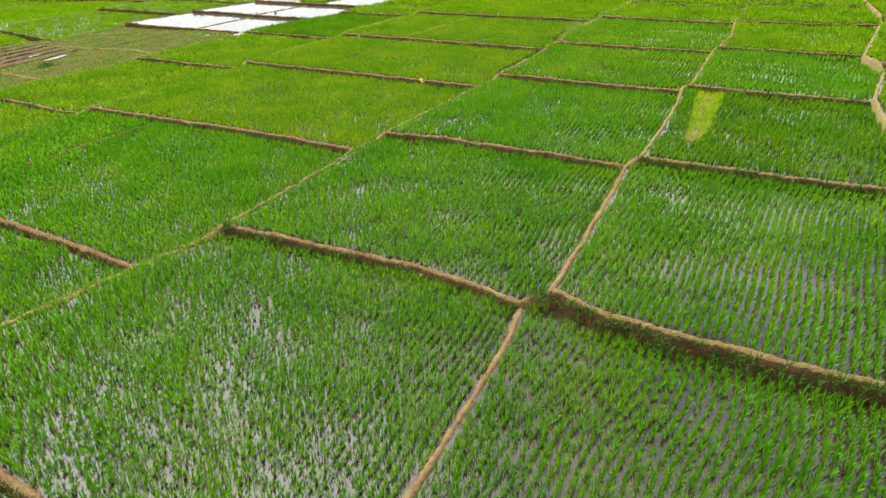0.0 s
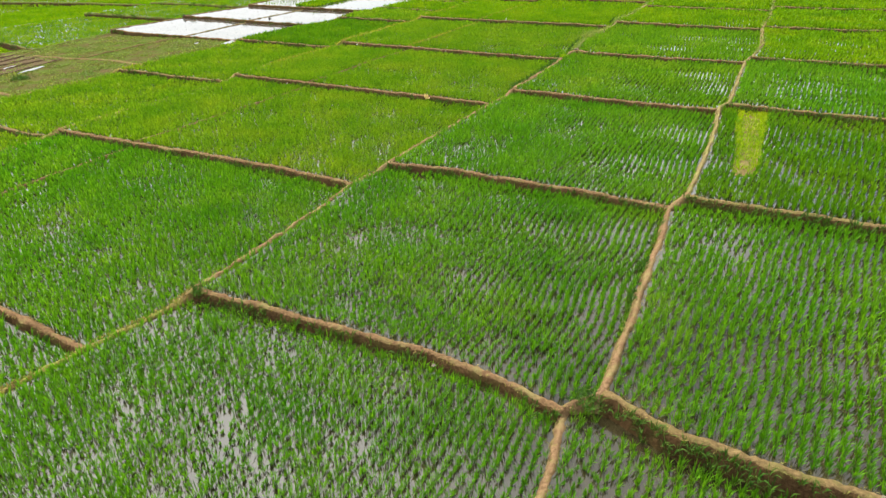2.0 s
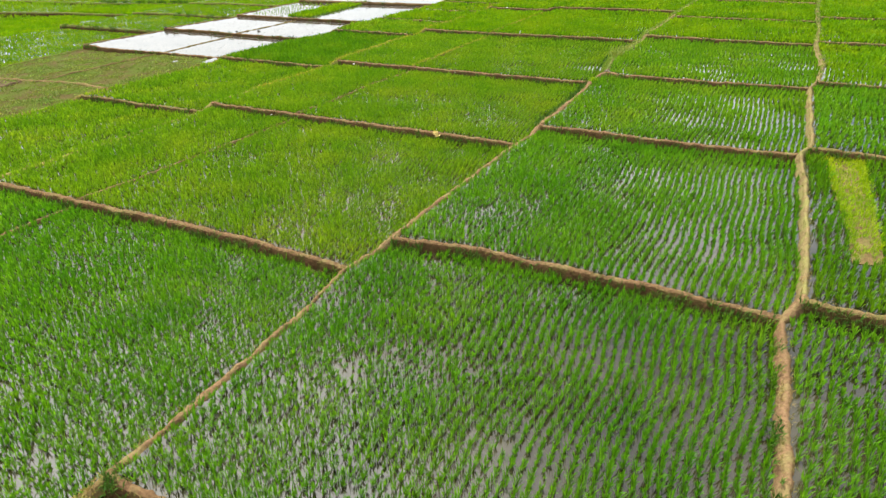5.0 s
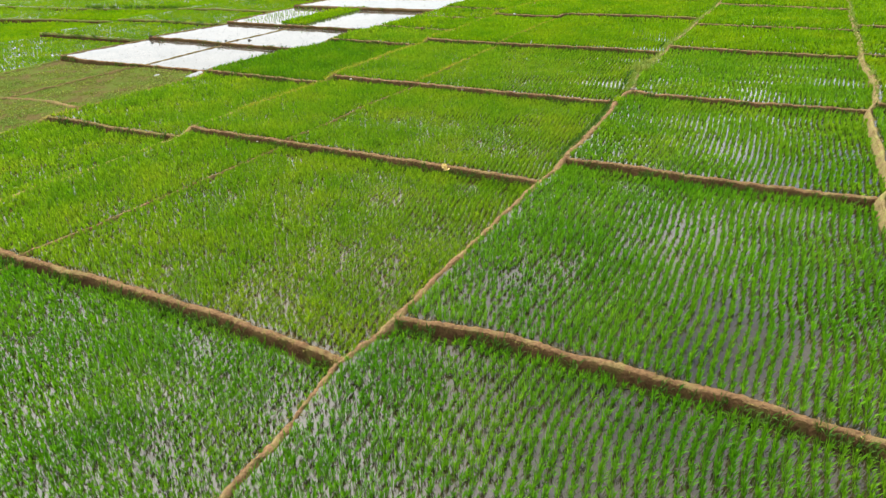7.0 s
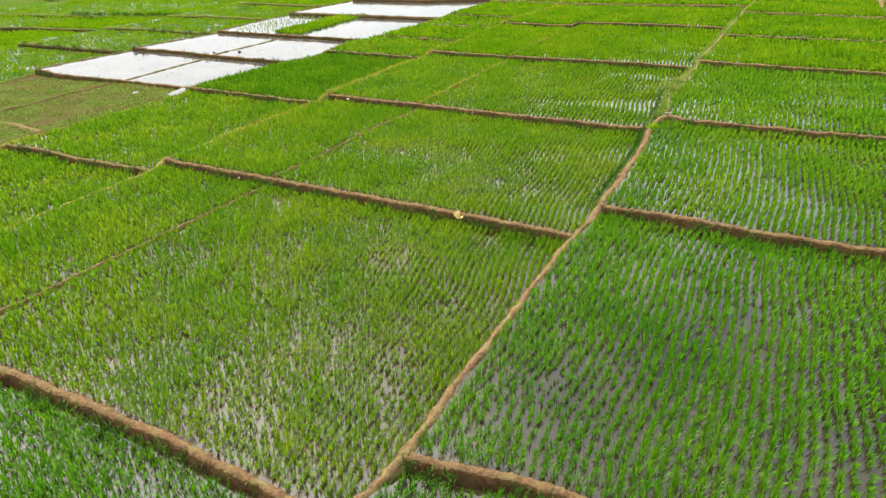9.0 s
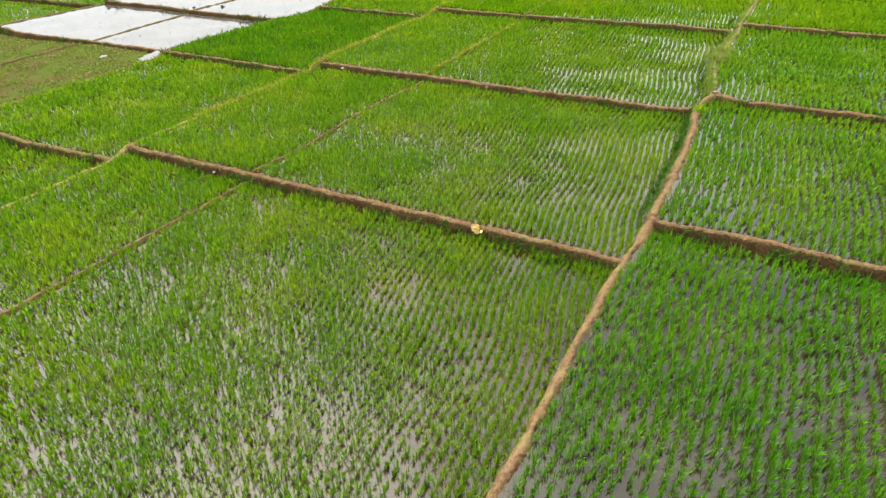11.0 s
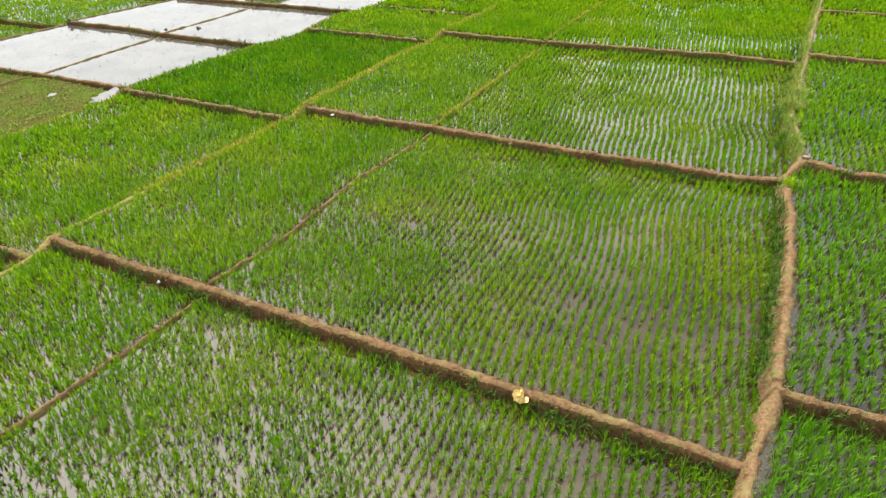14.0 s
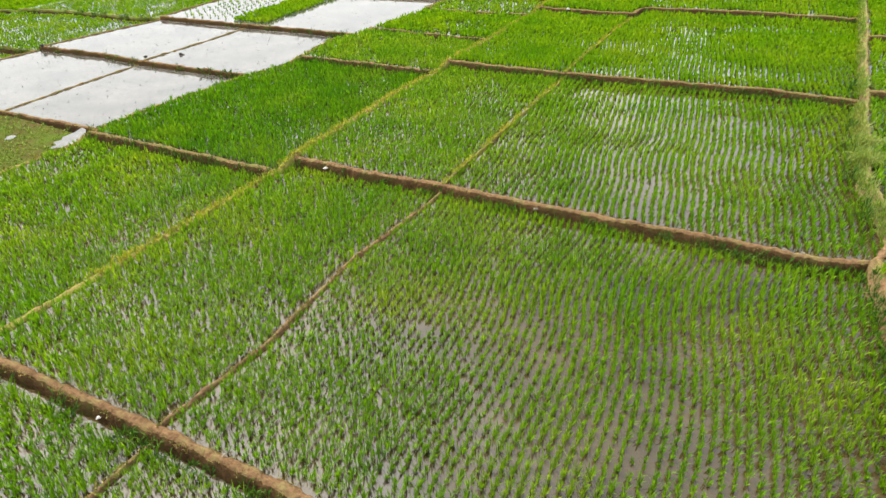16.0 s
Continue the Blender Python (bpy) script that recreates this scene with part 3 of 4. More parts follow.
def plant(ring, level, material, density=1.0, tall=1.0, row=1.0, label="young green rice standing in shallow water", turn=ROW_ANGLE, foot=(), strip=""):
    """Rice set out in hand-planted rows inside a paddy's outline."""
    FIELD_NO[0] += 1
    ring = np.array(ring)
    edges = [(ring[k - 1], ring[k]) for k in range(len(ring))]
    turn += random.uniform(-0.04, 0.04)
    along = np.array((math.sin(turn), math.cos(turn)))
    across = np.array((along[1], -along[0]))
    a, c = ring @ along, ring @ across
    for part_no, (spacing, lo, hi, count, width, length) in enumerate((
        ((0.225, 0.092), 0, 8.0, 11, 0.022, (0.13, 0.28)),
        ((0.225, 0.095), 8.0, 14, 7, 0.032, (0.13, 0.29)),
        ((0.225, 0.11), 14, 26, 5, 0.052, (0.14, 0.29)),
        ((0.23, 0.20), 26, 70, 4, 0.112, (0.20, 0.32)),
        ((0.42, 0.40), 70, 140, 5, 0.075, (0.22, 0.36)),
        ((0.60, 0.55), 0, 90, 5, 0.26, (0.22, 0.40)),
    )):
        gc, ga = np.meshgrid(np.arange(c.min(), c.max(), row * spacing[0] / math.sqrt(density)), np.arange(a.min(), a.max(), spacing[1] / math.sqrt(density)))
        gc, ga = gc.ravel(), ga.ravel()
        bend = 0.11 * patchy(np.c_[gc * 0.22, ga], 5.5, FIELD_NO[0])
        # rows run truest on the east side of each strip
        loose = 0.012 + 0.034 * np.clip((c.max() - gc) / (c.max() - c.min() + 0.1) - 0.25, 0, 0.75)
        pts = np.outer(gc + bend + rng.normal(0, 1, len(gc)) * loose, across) + np.outer(ga + rng.uniform(-0.07, 0.07, len(gc)), along)
        far = distance_to(pts, [(NEAR_A, NEAR_B)])
        view = (np.abs(pts[:, 0]) < 0.8 * (pts[:, 1] + 5)) & (pts[:, 1] > 3.0)
        pts = pts[(far >= lo) & (far < hi) & (view if part_no < 5 else ~view)]
        if not len(pts):
            continue
        pts = pts[inside(pts, ring)]
        if not len(pts):
            continue
        gap = distance_to(pts, edges)
        lush = 0.6 * patchy(pts, 5.0, 40 + FIELD_NO[0]) + 0.5 * patchy(pts, 1.6, 80 + FIELD_NO[0])
        if strip == "b":  # closer planted on the far side of the ridge
            lush += 0.45 * (pts @ EAST < np.interp(pts @ UP, MID_UP, MID_EAST))
        if len(foot):
            lush += 0.5 * np.clip(1.15 - distance_to(pts, foot) / 0.9, 0, 1)  # ranker under the bank above
        keep = (gap > 0.14) & (distance_to(pts, foot) > 0.33) & (distance_to(pts, MID_LEGS) > 0.11) & ~inside(pts, NURSERY) & (rng.random(len(pts)) < (0.985 + 0.13 * lush if part_no < 3 else 1.0 + 0.34 * lush))
        pts, lush = pts[keep], lush[keep]
        if len(pts) < 2:
            continue
        size = tall * np.clip(1.02 + 0.25 * lush + rng.normal(0, 0.18, len(pts)), 0.45, 1.5)
        feet = np.c_[pts, np.full(len(pts), level - 0.01)]
        v, t = blades(feet, size, count, length, width, (0.03, 0.51))
        ob = tri_object("rice_plants", v, t, material)
        tagged(ob, label, "rice", kind="stuff")


def paddies(strip, left, right, crosses, looks):
    """Water and rice for each paddy of a strip. looks: material, density and height, paddy by paddy."""
    for k in range(len(crosses) - 1):
        low, high = crosses[k], crosses[k + 1]
        level = level_of(strip, low) - 0.055
        ring = ring_of(left, right, low, high)
        look_of = looks[k % len(looks)]
        water_sheet(ring, level, POND if not look_of or look_of is R5 else WATER if look_of[0] is RICE else CLEAR_WATER, "shallow muddy water reflecting the sky")
        if look_of:
            foot = [(np.array(high[j], float), np.array(high[j + 1], float)) for j in range(len(high) - 1)]
            plant(ring, level, *look_of, turn=ROW_TURN.get(strip, ROW_ANGLE), foot=foot, strip=strip)


RED_ONES = [line[1] for line in CROSS_B[1:5] + CROSS_C[1:6]]


def bunds_across(strip, left, right, crosses, width, material=None, weeds=0.85, foot=-0.03):
    """Bunds from line to line, each with weeds down its lower flank and straw along its edges."""
    for line in crosses:
        line = [stretch(left, line[0], line[0])[0], *line[1:-1], stretch(right, line[-1], line[-1])[0]]
        top = level_of(strip, line)
        far = float(distance_to(np.array([line[len(line) // 2]], float), [(NEAR_A, NEAR_B)])[0])
        red = material is None and tuple(line[1]) in RED_ONES
        bund(line, width, RED_SOIL if red else material or SOIL, 0.08 if far < 16 else 0.2 if far < 40 else 0.6, top=top)
        if far < 45:
            tuft_line(line, width, 1, weeds, WEED, (0.12, 0.34), "bund_weeds", "dark green weeds hanging down an earth bund", top, foot)
            fringe(line, width, 0.45 if red else 0.5 if far < 20 else 0.2, top)


def fringe(line, width, amount, top=None, material=None, step=0.04):
    """Short dry grass along both edges of a crest."""
    for flank in (-1, 1):
        pts = resample(line, step)
        way = np.gradient(pts, axis=0)
        way /= np.linalg.norm(way, axis=1)[:, None]
        side = np.stack([way[:, 1], -way[:, 0]], 1)
        keep = rng.random(len(pts)) < amount * np.clip(0.7 + 0.5 * patchy(pts, 1.1, 31 + flank), 0.1, 1.4)
        pts, side = pts[keep], side[keep]
        if len(pts) < 4:
            continue
        off = flank * (width * 0.5 + rng.normal(0.0, 0.03, len(pts)))
        feet = np.c_[pts + side * off[:, None], tops(pts, top) - 0.05]
        v, t = blades(feet, rng.uniform(0.6, 1.3, len(feet)), 4, (0.05, 0.13), 0.013, (0.3, 1.2))
        ob = tri_object("edge_grass", v, t, material or STRAW)
        tagged(ob, "short dry grass along the edge of an earth bund", "grass", kind="stuff")


lay_ground()
R1, R2, R3 = (RICE, 1.0, 1.0), (RICE_DEEP, 1.05, 1.08), (RICE_BRIGHT, 1.05, 1.0)
RG = (RICE_GREEN, 1.0, 1.0, 0.92)
RN = (RICE_GREEN, 1.0, 0.94, 0.86)
RM = (RICE_MID, 1.0, 0.93, 0.95)
RV = (RICE_BRIGHT, 1.0, 0.92, 0.93)
RL = (RICE_GREEN, 1.0, 0.98, 0.94)
R4 = (RICE_BRIGHT, 0.6, 0.8)
R5 = (RICE_BRIGHT, 1.25, 0.42, 1.15)
paddies("a", LINE_A, LINE_B, CROSS_A, [R1, R1, R1, R2, R1, R3, R4, R3, R3, R3])
paddies("b", LINE_B, LINE_C, CROSS_B, [RG, RN, (RICE, 1.0, 0.94, 0.86), (RICE, 1.0, 0.90, 0.90), (RICE, 1.0, 0.86, 0.98), RV, RV, R3, R3])
paddies("c", LINE_C, LINE_D, CROSS_C, [RG, RG, RL, RL, RM, RM, R3, R3, R3, R3])
paddies("d", LINE_D, LINE_E, CROSS_D, [RL, RL, R2, RL, RV, R3, R3, R3])
paddies("e", LINE_E, LINE_EAST, CROSS_E, [R3, R3, R3, R3, R3])
paddies("west", LINE_WEST, LINE_A, CROSS_POND, [None, None, None, None, R4])
paddies("farwest", LINE_FAR_WEST, LINE_WEST, CROSS_WEST, [R3, R5, R5, R5, R5, R3])
paddies("outer", LINE_OUTER, LINE_FAR_WEST, CROSS_OUTER, [R3, R3, R3, R3, R3])
bunds_across("outer", LINE_OUTER, LINE_FAR_WEST, CROSS_OUTER, 0.20, OLIVE_SOIL)

bunds_across("a", LINE_A, LINE_B, CROSS_A, 0.20, None, 0.6, 0.02)
bunds_across("b", LINE_B, LINE_C, CROSS_B, 0.21, None, 0.5, 0.10)
bunds_across("c", LINE_C, LINE_D, CROSS_C, 0.19, None, 0.62, 0.07)
bunds_across("d", LINE_D, LINE_E, CROSS_D, 0.20, None, 0.9, 0.04)
bunds_across("e", LINE_E, LINE_EAST, CROSS_E, 0.26)
bunds_across("west", LINE_WEST, LINE_A, CROSS_POND, 0.18, RED_SOIL, 0.2)
bunds_across("farwest", LINE_FAR_WEST, LINE_WEST, CROSS_WEST, 0.20, OLIVE_SOIL, 0.3)
bund(stretch(LINE_WEST, LINE_WEST[0], LINE_WEST[2]), 0.14, OLIVE_SOIL, 0.3)
for k in range(5):  # low banks of the ponds, just above their water
    bank_top = level_of("west", CROSS_POND[k]) - 0.01
    bund(stretch(LINE_WEST, CROSS_POND[k][0], CROSS_POND[k + 1][0]), 0.14, SOIL, 0.3, damp_shaded=False, top=bank_top)
bund(LINE_FAR_WEST, 0.14, OLIVE_SOIL, 0.4)
bund(LINE_A, 0.23, SOIL_GRASSY, 0.2, damp_shaded=False, top=TOP_A)
fringe(LINE_A, 0.23, 0.7, TOP_A, GOLDEN)
bund(LINE_B, 0.27, SOIL_GRASSY, 0.14, damp_shaded=False, label="narrow bund of pale soil and dry grass", top=TOP_B)
fringe(LINE_B, 0.27, 0.4, TOP_B)
MEETS = [(-17.68, 23.36), (-12.2, 31.75), (-5.5, 41.58), (0.47, 50.95), (7.14, 61.2), (14.01, 71.52)]
for k in range(5):
    ridge = stretch(LINE_MID, MEETS[k], MEETS[k + 1])
    ridge_top = level_of("b", CROSS_B[k + 1]) + 0.02
    bund(ridge, 0.10, PATH_SOIL if k < 3 else SOIL_GRASSY, 0.14, 0.8, "narrow low earth ridge inside a paddy", 0.0, False, ridge_top)
    tuft_line(ridge, 0.10, 0, 0.4 if k < 3 else 0.9, STRAW if k < 3 else GOLDEN, (0.04, 0.12) if k < 3 else (0.10, 0.24), "straw_grass", "short dry grass on a low ridge", ridge_top)
bund(LINE_E, 0.15, PALE_PATH, 0.2, damp_shaded=False, label="wide trodden footpath on an earth bund", top=TOP_E)
LOW_C = stretch(LINE_C, LINE_C[0], LINE_C[5])
bund(LOW_C, 0.19, SOIL_GRASSY, 0.09, damp_shaded=False, label="narrow bund of pale soil and dry grass", top=TOP_C)
fringe(LOW_C, 0.19, 0.7, TOP_C)
tuft_line(LOW_C, 0.19, 0, 0.6, STRAW, (0.05, 0.13), "straw_grass", "short straw-coloured grass on a narrow bund", TOP_C)
for a, z, width, soil in ((LINE_C[5], LINE_C[8], 0.17, PATH_SOIL), (LINE_C[8], LINE_C[12], 0.20, PATH_SOIL), (LINE_C[12], LINE_C[16], 0.24, PATH_SOIL), (LINE_C[16], LINE_C[-1], 0.16, PALE_PATH)):
    leg = stretch(LINE_C, a, z)
    bund(leg, width, soil, 0.09, 1.3, damp_shaded=False, label="pale trodden footpath on an earth bund", top=TOP_C)
    fringe(leg, width, 0.55, TOP_C)
for leg, width, soil in ((stretch(LINE_D, LINE_D[0], LINE_D[11]), 0.17, PATH_SOIL), (stretch(LINE_D, LINE_D[11], LINE_D[-1]), 0.13, PALE_PATH)):
    bund(leg, width, soil, 0.09, damp_shaded=False, label="pale trodden footpath on an earth bund", top=TOP_D)
    fringe(leg, width, 0.55, TOP_D)

# ---- ponds: a divider, and a green seed bed between two of them ----
for k, line in enumerate(([(-19.17, 63.35), (-17.25, 67.1), (-15.25, 70.6)], [(-15.1, 70.6), (-12.6, 74.4), (-10.28, 78.43)])):
    bank_top = level_of("west", CROSS_POND[k]) - 0.02
    bund(line, 0.12, SOIL, 0.2, label="thin low bund between two flooded ponds", damp_shaded=False, top=bank_top)
    tuft_line(line, 0.12, 0, 0.5, STRAW, (0.03, 0.08), "straw_grass", "short dry grass on a thin bund", bank_top)
BED = [np.array(p, float) for p in ((-11.95, 79.82), (-9.03, 78.02), (-3.42, 88.9), (-5.98, 90.23))]
BED_LEVEL = level_of("west", CROSS_POND[2]) - 0.05
plant(BED, BED_LEVEL, RICE_BRIGHT, 1.6, 1.0, 1.0, "dense bright green seed bed rising from a pond")
plant([np.array(p, float) for p in ((-16.82, 83.16), (-12.23, 80.07), (-6.37, 90.15), (-11.35, 93.32))], BED_LEVEL, RICE_BRIGHT, 0.10, 0.6, 1.0, "few thin rice seedlings in a flooded pond")


# ---- fallow plots beside the ponds ----
PUDDLES = [
    [(-14.79, 57.91), (-14.72, 58.35), (-14.95, 58.69), (-14.68, 58.86), (-14.78, 59.18), (-14.49, 59.66), (-14.37, 60.2), (-14.1, 59.92), (-14.01, 59.69), (-13.7, 58.98), (-13.77, 58.54), (-13.98, 58.14), (-14.3, 57.93)],
    [(-17.32, 59.46), (-17.44, 59.96), (-17.23, 60.06), (-17.0, 59.84), (-17.05, 59.54)],
    [(-27.9, 51.4), (-27.2, 52.3), (-26.9, 53.6), (-27.3, 53.9), (-27.8, 52.6)],
    [(-30.1, 53.2), (-29.5, 53.8), (-29.6, 54.9), (-30.1, 54.2)],
]


def fallow(ring, material, drop, label):
    ob = mesh_object("fallow_plot", [(p[0], p[1], crest(p) - drop) for p in ring], [tuple(range(len(ring)))], material)
    tagged(ob, label, "field", kind="structure")


def scrub(ring, spacing, material, tall, amount, name, label, drop=0.08):
    """Uneven low grass over a plot."""
    ring = np.array(ring, float)
    gx, gy = np.meshgrid(np.arange(ring[:, 0].min(), ring[:, 0].max(), spacing), np.arange(ring[:, 1].min(), ring[:, 1].max(), spacing))
    pts = np.c_[gx.ravel(), gy.ravel()] + rng.uniform(-spacing, spacing, (gx.size, 2)) * 0.6
    pts = pts[inside(pts, ring)]
    for pool in PUDDLES:
        pts = pts[~inside(pts, np.array(pool, float))]
    pts = pts[(patchy(pts, 3.2, 61) + 0.6 * patchy(pts, 1.1, 62) + rng.normal(0, 0.5, len(pts))) > 1.0 - 2 * amount]
    feet = np.c_[pts, [crest(p) - drop - 0.01 for p in pts]]
    v, t = blades(feet, rng.uniform(0.6, 1.4, len(feet)), 4, tall, 0.05, (0.3, 1.2))
    tagged(tri_object(name, v, t, material), label, "grass", kind="stuff")


PLOT = [(-44.0, 50.2), *LINE_A[2:9], *CROSS_POND[0][::-1][1:], (-39.4, 55.06)]
fallow(PLOT, DRY_GRASS, 0.08, "fallow plot of patchy olive grass and mud")
TILLED = [(-40.5, 55.0), (-30.2, 49.2), (-26.9, 55.8), (-35.0, 61.8)]
fallow(TILLED, PLOUGHED, 0.05, "ploughed wet brown earth beside fallow grass")
scrub(PLOT, 0.14, OLIVE, (0.03, 0.08), 0.72, "scrub_grass", "patchy olive grass on a fallow plot")
scrub(PLOT, 0.20, PALE_GRASS, (0.06, 0.15), 0.36, "scrub_grass", "taller green grass clumps on a fallow plot")
bund([(-25.6, 55.6), (-22.4, 60.2), (-19.8, 63.6)], 0.12, SOIL, 0.25, label="low muddy ridge across a fallow plot")
bund([(-30.0, 58.4), (-27.0, 56.6), (-24.6, 55.5), (-21.9, 54.0), (-19.2, 51.8)], 0.30, SOIL, 0.25, label="crumbling brown bund across a fallow plot")
bund([(-31.6, 49.6), (-27.3, 46.4), (-24.2, 44.0)], 0.26, SOIL, 0.25, label="crumbling brown bund across a fallow plot")
bund([(-30.2, 49.3), (-28.4, 52.4), (-26.9, 56.2)], 0.16, PLOUGHED, 0.25, label="ridge of ploughed wet earth")
for k in range(6):
    a, b = np.array((-31.6 - 1.5 * k, 50.2 + 0.9 * k)), np.array((-28.2 - 1.4 * k, 56.8 + 0.9 * k))
    bund([a, 0.5 * (a + b) + (0.15, 0), b], 0.10, PLOUGHED, 0.3, 1.6, "ridge of ploughed wet earth", 0.02)


def puddle(ring, drop):
    ob = mesh_object("water", [(p[0], p[1], crest(p) - drop) for p in ring], [tuple(range(len(ring)))], POND)
    tagged(ob, "small puddle reflecting the sky on fallow ground", "water", kind="structure")



for pool, drop in zip(PUDDLES, (0.06, 0.06, 0.045, 0.035)):
    puddle(pool, drop)

# ---- seedlings for planting out ----
NURSERY_LEVEL = level_of("d", CROSS_D[2]) - 0.055
nr = np.array(NURSERY)
gx, gy = np.meshgrid(np.arange(nr[:, 0].min(), nr[:, 0].max(), 0.085), np.arange(nr[:, 1].min(), nr[:, 1].max(), 0.085))
sp = np.c_[gx.ravel(), gy.ravel()] + rng.uniform(-0.04, 0.04, (gx.size, 2))
sp = sp[inside(sp, nr)]
bed = mesh_object("mud_bed", [(p[0], p[1], NURSERY_LEVEL + 0.015) for p in nr], [tuple(range(len(nr)))], SOIL)
tagged(bed, "raised muddy seed bed inside a paddy", "seed bed", kind="structure")
edge = distance_to(sp, [(nr[k - 1], nr[k]) for k in range(len(nr))])
sp, edge = sp[rng.random(len(sp)) < (0.45 + 0.55 * (edge < 0.26)) * np.clip((sp[:, 1] - 22.2) / 3.5, 0.25, 1.0)], None
v, t = blades(np.c_[sp, np.full(len(sp), NURSERY_LEVEL)], rng.uniform(0.7, 1.2, len(sp)), 5, (0.14, 0.26), 0.022, (0.1, 0.8))
tagged(tri_object("rice_seedlings", v, t, SEEDLING), "crowded yellow-green rice seedlings in a nursery bed", "seedlings", kind="stuff")

# ---- rank grass on the footpath, and single tufts ----
def bank(line, inner, outer, spacing, material, tall, name, label, top):
    """Grass over a strip beside a line, on its left looking up the slope."""
    pts = resample(line, spacing)
    way = np.gradient(pts, axis=0)
    way /= np.linalg.norm(way, axis=1)[:, None]
    side = np.stack([-way[:, 1], way[:, 0]], 1)
    rows = max(1, int((outer - inner) / spacing))
    feet = []
    for k in range(rows):
        off = inner + (outer - inner) * (k + rng.random(len(pts))) / rows
        q = pts + side * off[:, None] + rng.normal(0, 0.3 * spacing, pts.shape)
        keep = (patchy(q, 1.3, 71) + rng.normal(0, 0.5, len(q))) > -0.45
        q, off = q[keep], off[keep]
        feet.append(np.c_[q, tops(q, top) - 0.06 - np.clip(off[: len(q)] - 0.15, 0, 0.3)])
    feet = np.concatenate(feet)
    v, t = blades(feet, rng.uniform(0.6, 1.3, len(feet)), 6, tall, 0.016, (0.2, 1.1))
    tagged(tri_object(name, v, t, material), label, "grass", kind="stuff")


RANK = stretch(LINE_C, (11.8, 45.5), (18.2, 56.4))
FAR_PATH = stretch(LINE_C, (18.2, 56.4), (28.5, 71.6))
BEND = stretch(LINE_C, (6.2, 36.5), (10.5, 44.1))
bank(RANK, 0.10, 0.38, 0.085, PALE_GRASS, (0.12, 0.30), "rank_grass", "tall pale green grass overgrowing a footpath", TOP_C)
bank(BEND, 0.20, 0.42, 0.10, WEED, (0.10, 0.26), "bank_weeds", "dark weeds on the bank of a footpath", TOP_C)
bank(FAR_PATH, 0.06, 0.36, 0.12, PALE_GRASS, (0.10, 0.26), "rank_grass", "pale green grass overgrowing a footpath", TOP_C)
tuft_line(RANK, 0.22, -1, 0.95, PALE_GRASS, (0.16, 0.36), "rank_grass", "tall pale green grass overgrowing a footpath", TOP_C)
tuft_line(RANK, 0.90, -1, 0.30, WEED, (0.14, 0.36), "rank_weeds", "tall weeds on the bank of a footpath", TOP_C)
tuft_line(RANK, 0.30, 0, 0.38, PALE_GRASS, (0.08, 0.22), "rank_grass", "pale green grass growing on a footpath", TOP_C)
tuft_line(FAR_PATH, 0.3, -1, 0.7, PALE_GRASS, (0.12, 0.30), "rank_grass", "pale green grass along a footpath", TOP_C)
tuft_line(stretch(LINE_D, (21.0, 40.2), (41.6, 73.7)), 0.3, 0, 0.5, PALE_GRASS, (0.10, 0.25), "rank_grass", "pale green grass on a footpath", TOP_D)
tuft_line(BEND, 0.42, -1, 0.5, WEED, (0.14, 0.34), "bank_weeds", "dark weeds on the bank of a footpath", TOP_C)
tuft_line(stretch(LINE_D, (3.3, 12.2), (8.3, 20.4)), 0.26, -1, 0.45, WEED, (0.10, 0.26), "bank_weeds", "dark weeds on the bank of a footpath", TOP_D)
tuft_line(LINE_B, 0.27, 0, 0.35, STRAW, (0.05, 0.14), "straw_grass", "short straw-coloured grass on a narrow bund", TOP_B)
tuft_line(LINE_A, 0.22, 0, 0.55, STRAW, (0.06, 0.16), "straw_grass", "short straw-coloured grass on a narrow bund", TOP_A)
tuft_line(stretch(LINE_B, (-9, 47.4), (23.3, 94.2)), 0.20, 0, 0.95, GOLDEN, (0.12, 0.28), "yellow_grass", "yellow-green grass on a narrow bund", TOP_B)


def tuft(x, y, material, label, spread, tall, count, lift=0.0):
    feet = np.c_[rng.normal(0, spread, count), rng.normal(0, spread, count), np.zeros(count)]
    v, t = blades(feet, rng.uniform(0.7, 1.2, count), 8, tall, 0.02, (0.15, 1.1))
    ob = tri_object("grass_tuft", v, t, material)
    ob.location = (x, y, bund_top(x, y) + lift)
    tagged(ob, label, "grass tuft", kind="stuff")


tuft(10.54, 44.12, SEEDLING, "yellow-green grass tuft growing on a footpath", 0.10, (0.14, 0.30), 26)
tuft(3.55, 12.38, WEED, "green weed clump in a gap between two bunds", 0.16, (0.10, 0.24), 40, -0.04)
tuft(-5.58, 17.65, WEED, "green weed clump at the meeting of two bunds", 0.14, (0.10, 0.22), 34, -0.02)
tuft(13.63, 49.54, PALE_GRASS, "tall pale grass clump beside a footpath", 0.22, (0.25, 0.55), 60)
tuft(14.45, 50.83, PALE_GRASS, "tall pale grass clump beside a footpath", 0.20, (0.22, 0.5), 46)
tuft(-26.6, 49.4, WEED, "dark green weed clump on a fallow plot", 0.35, (0.18, 0.40), 60, -0.08)


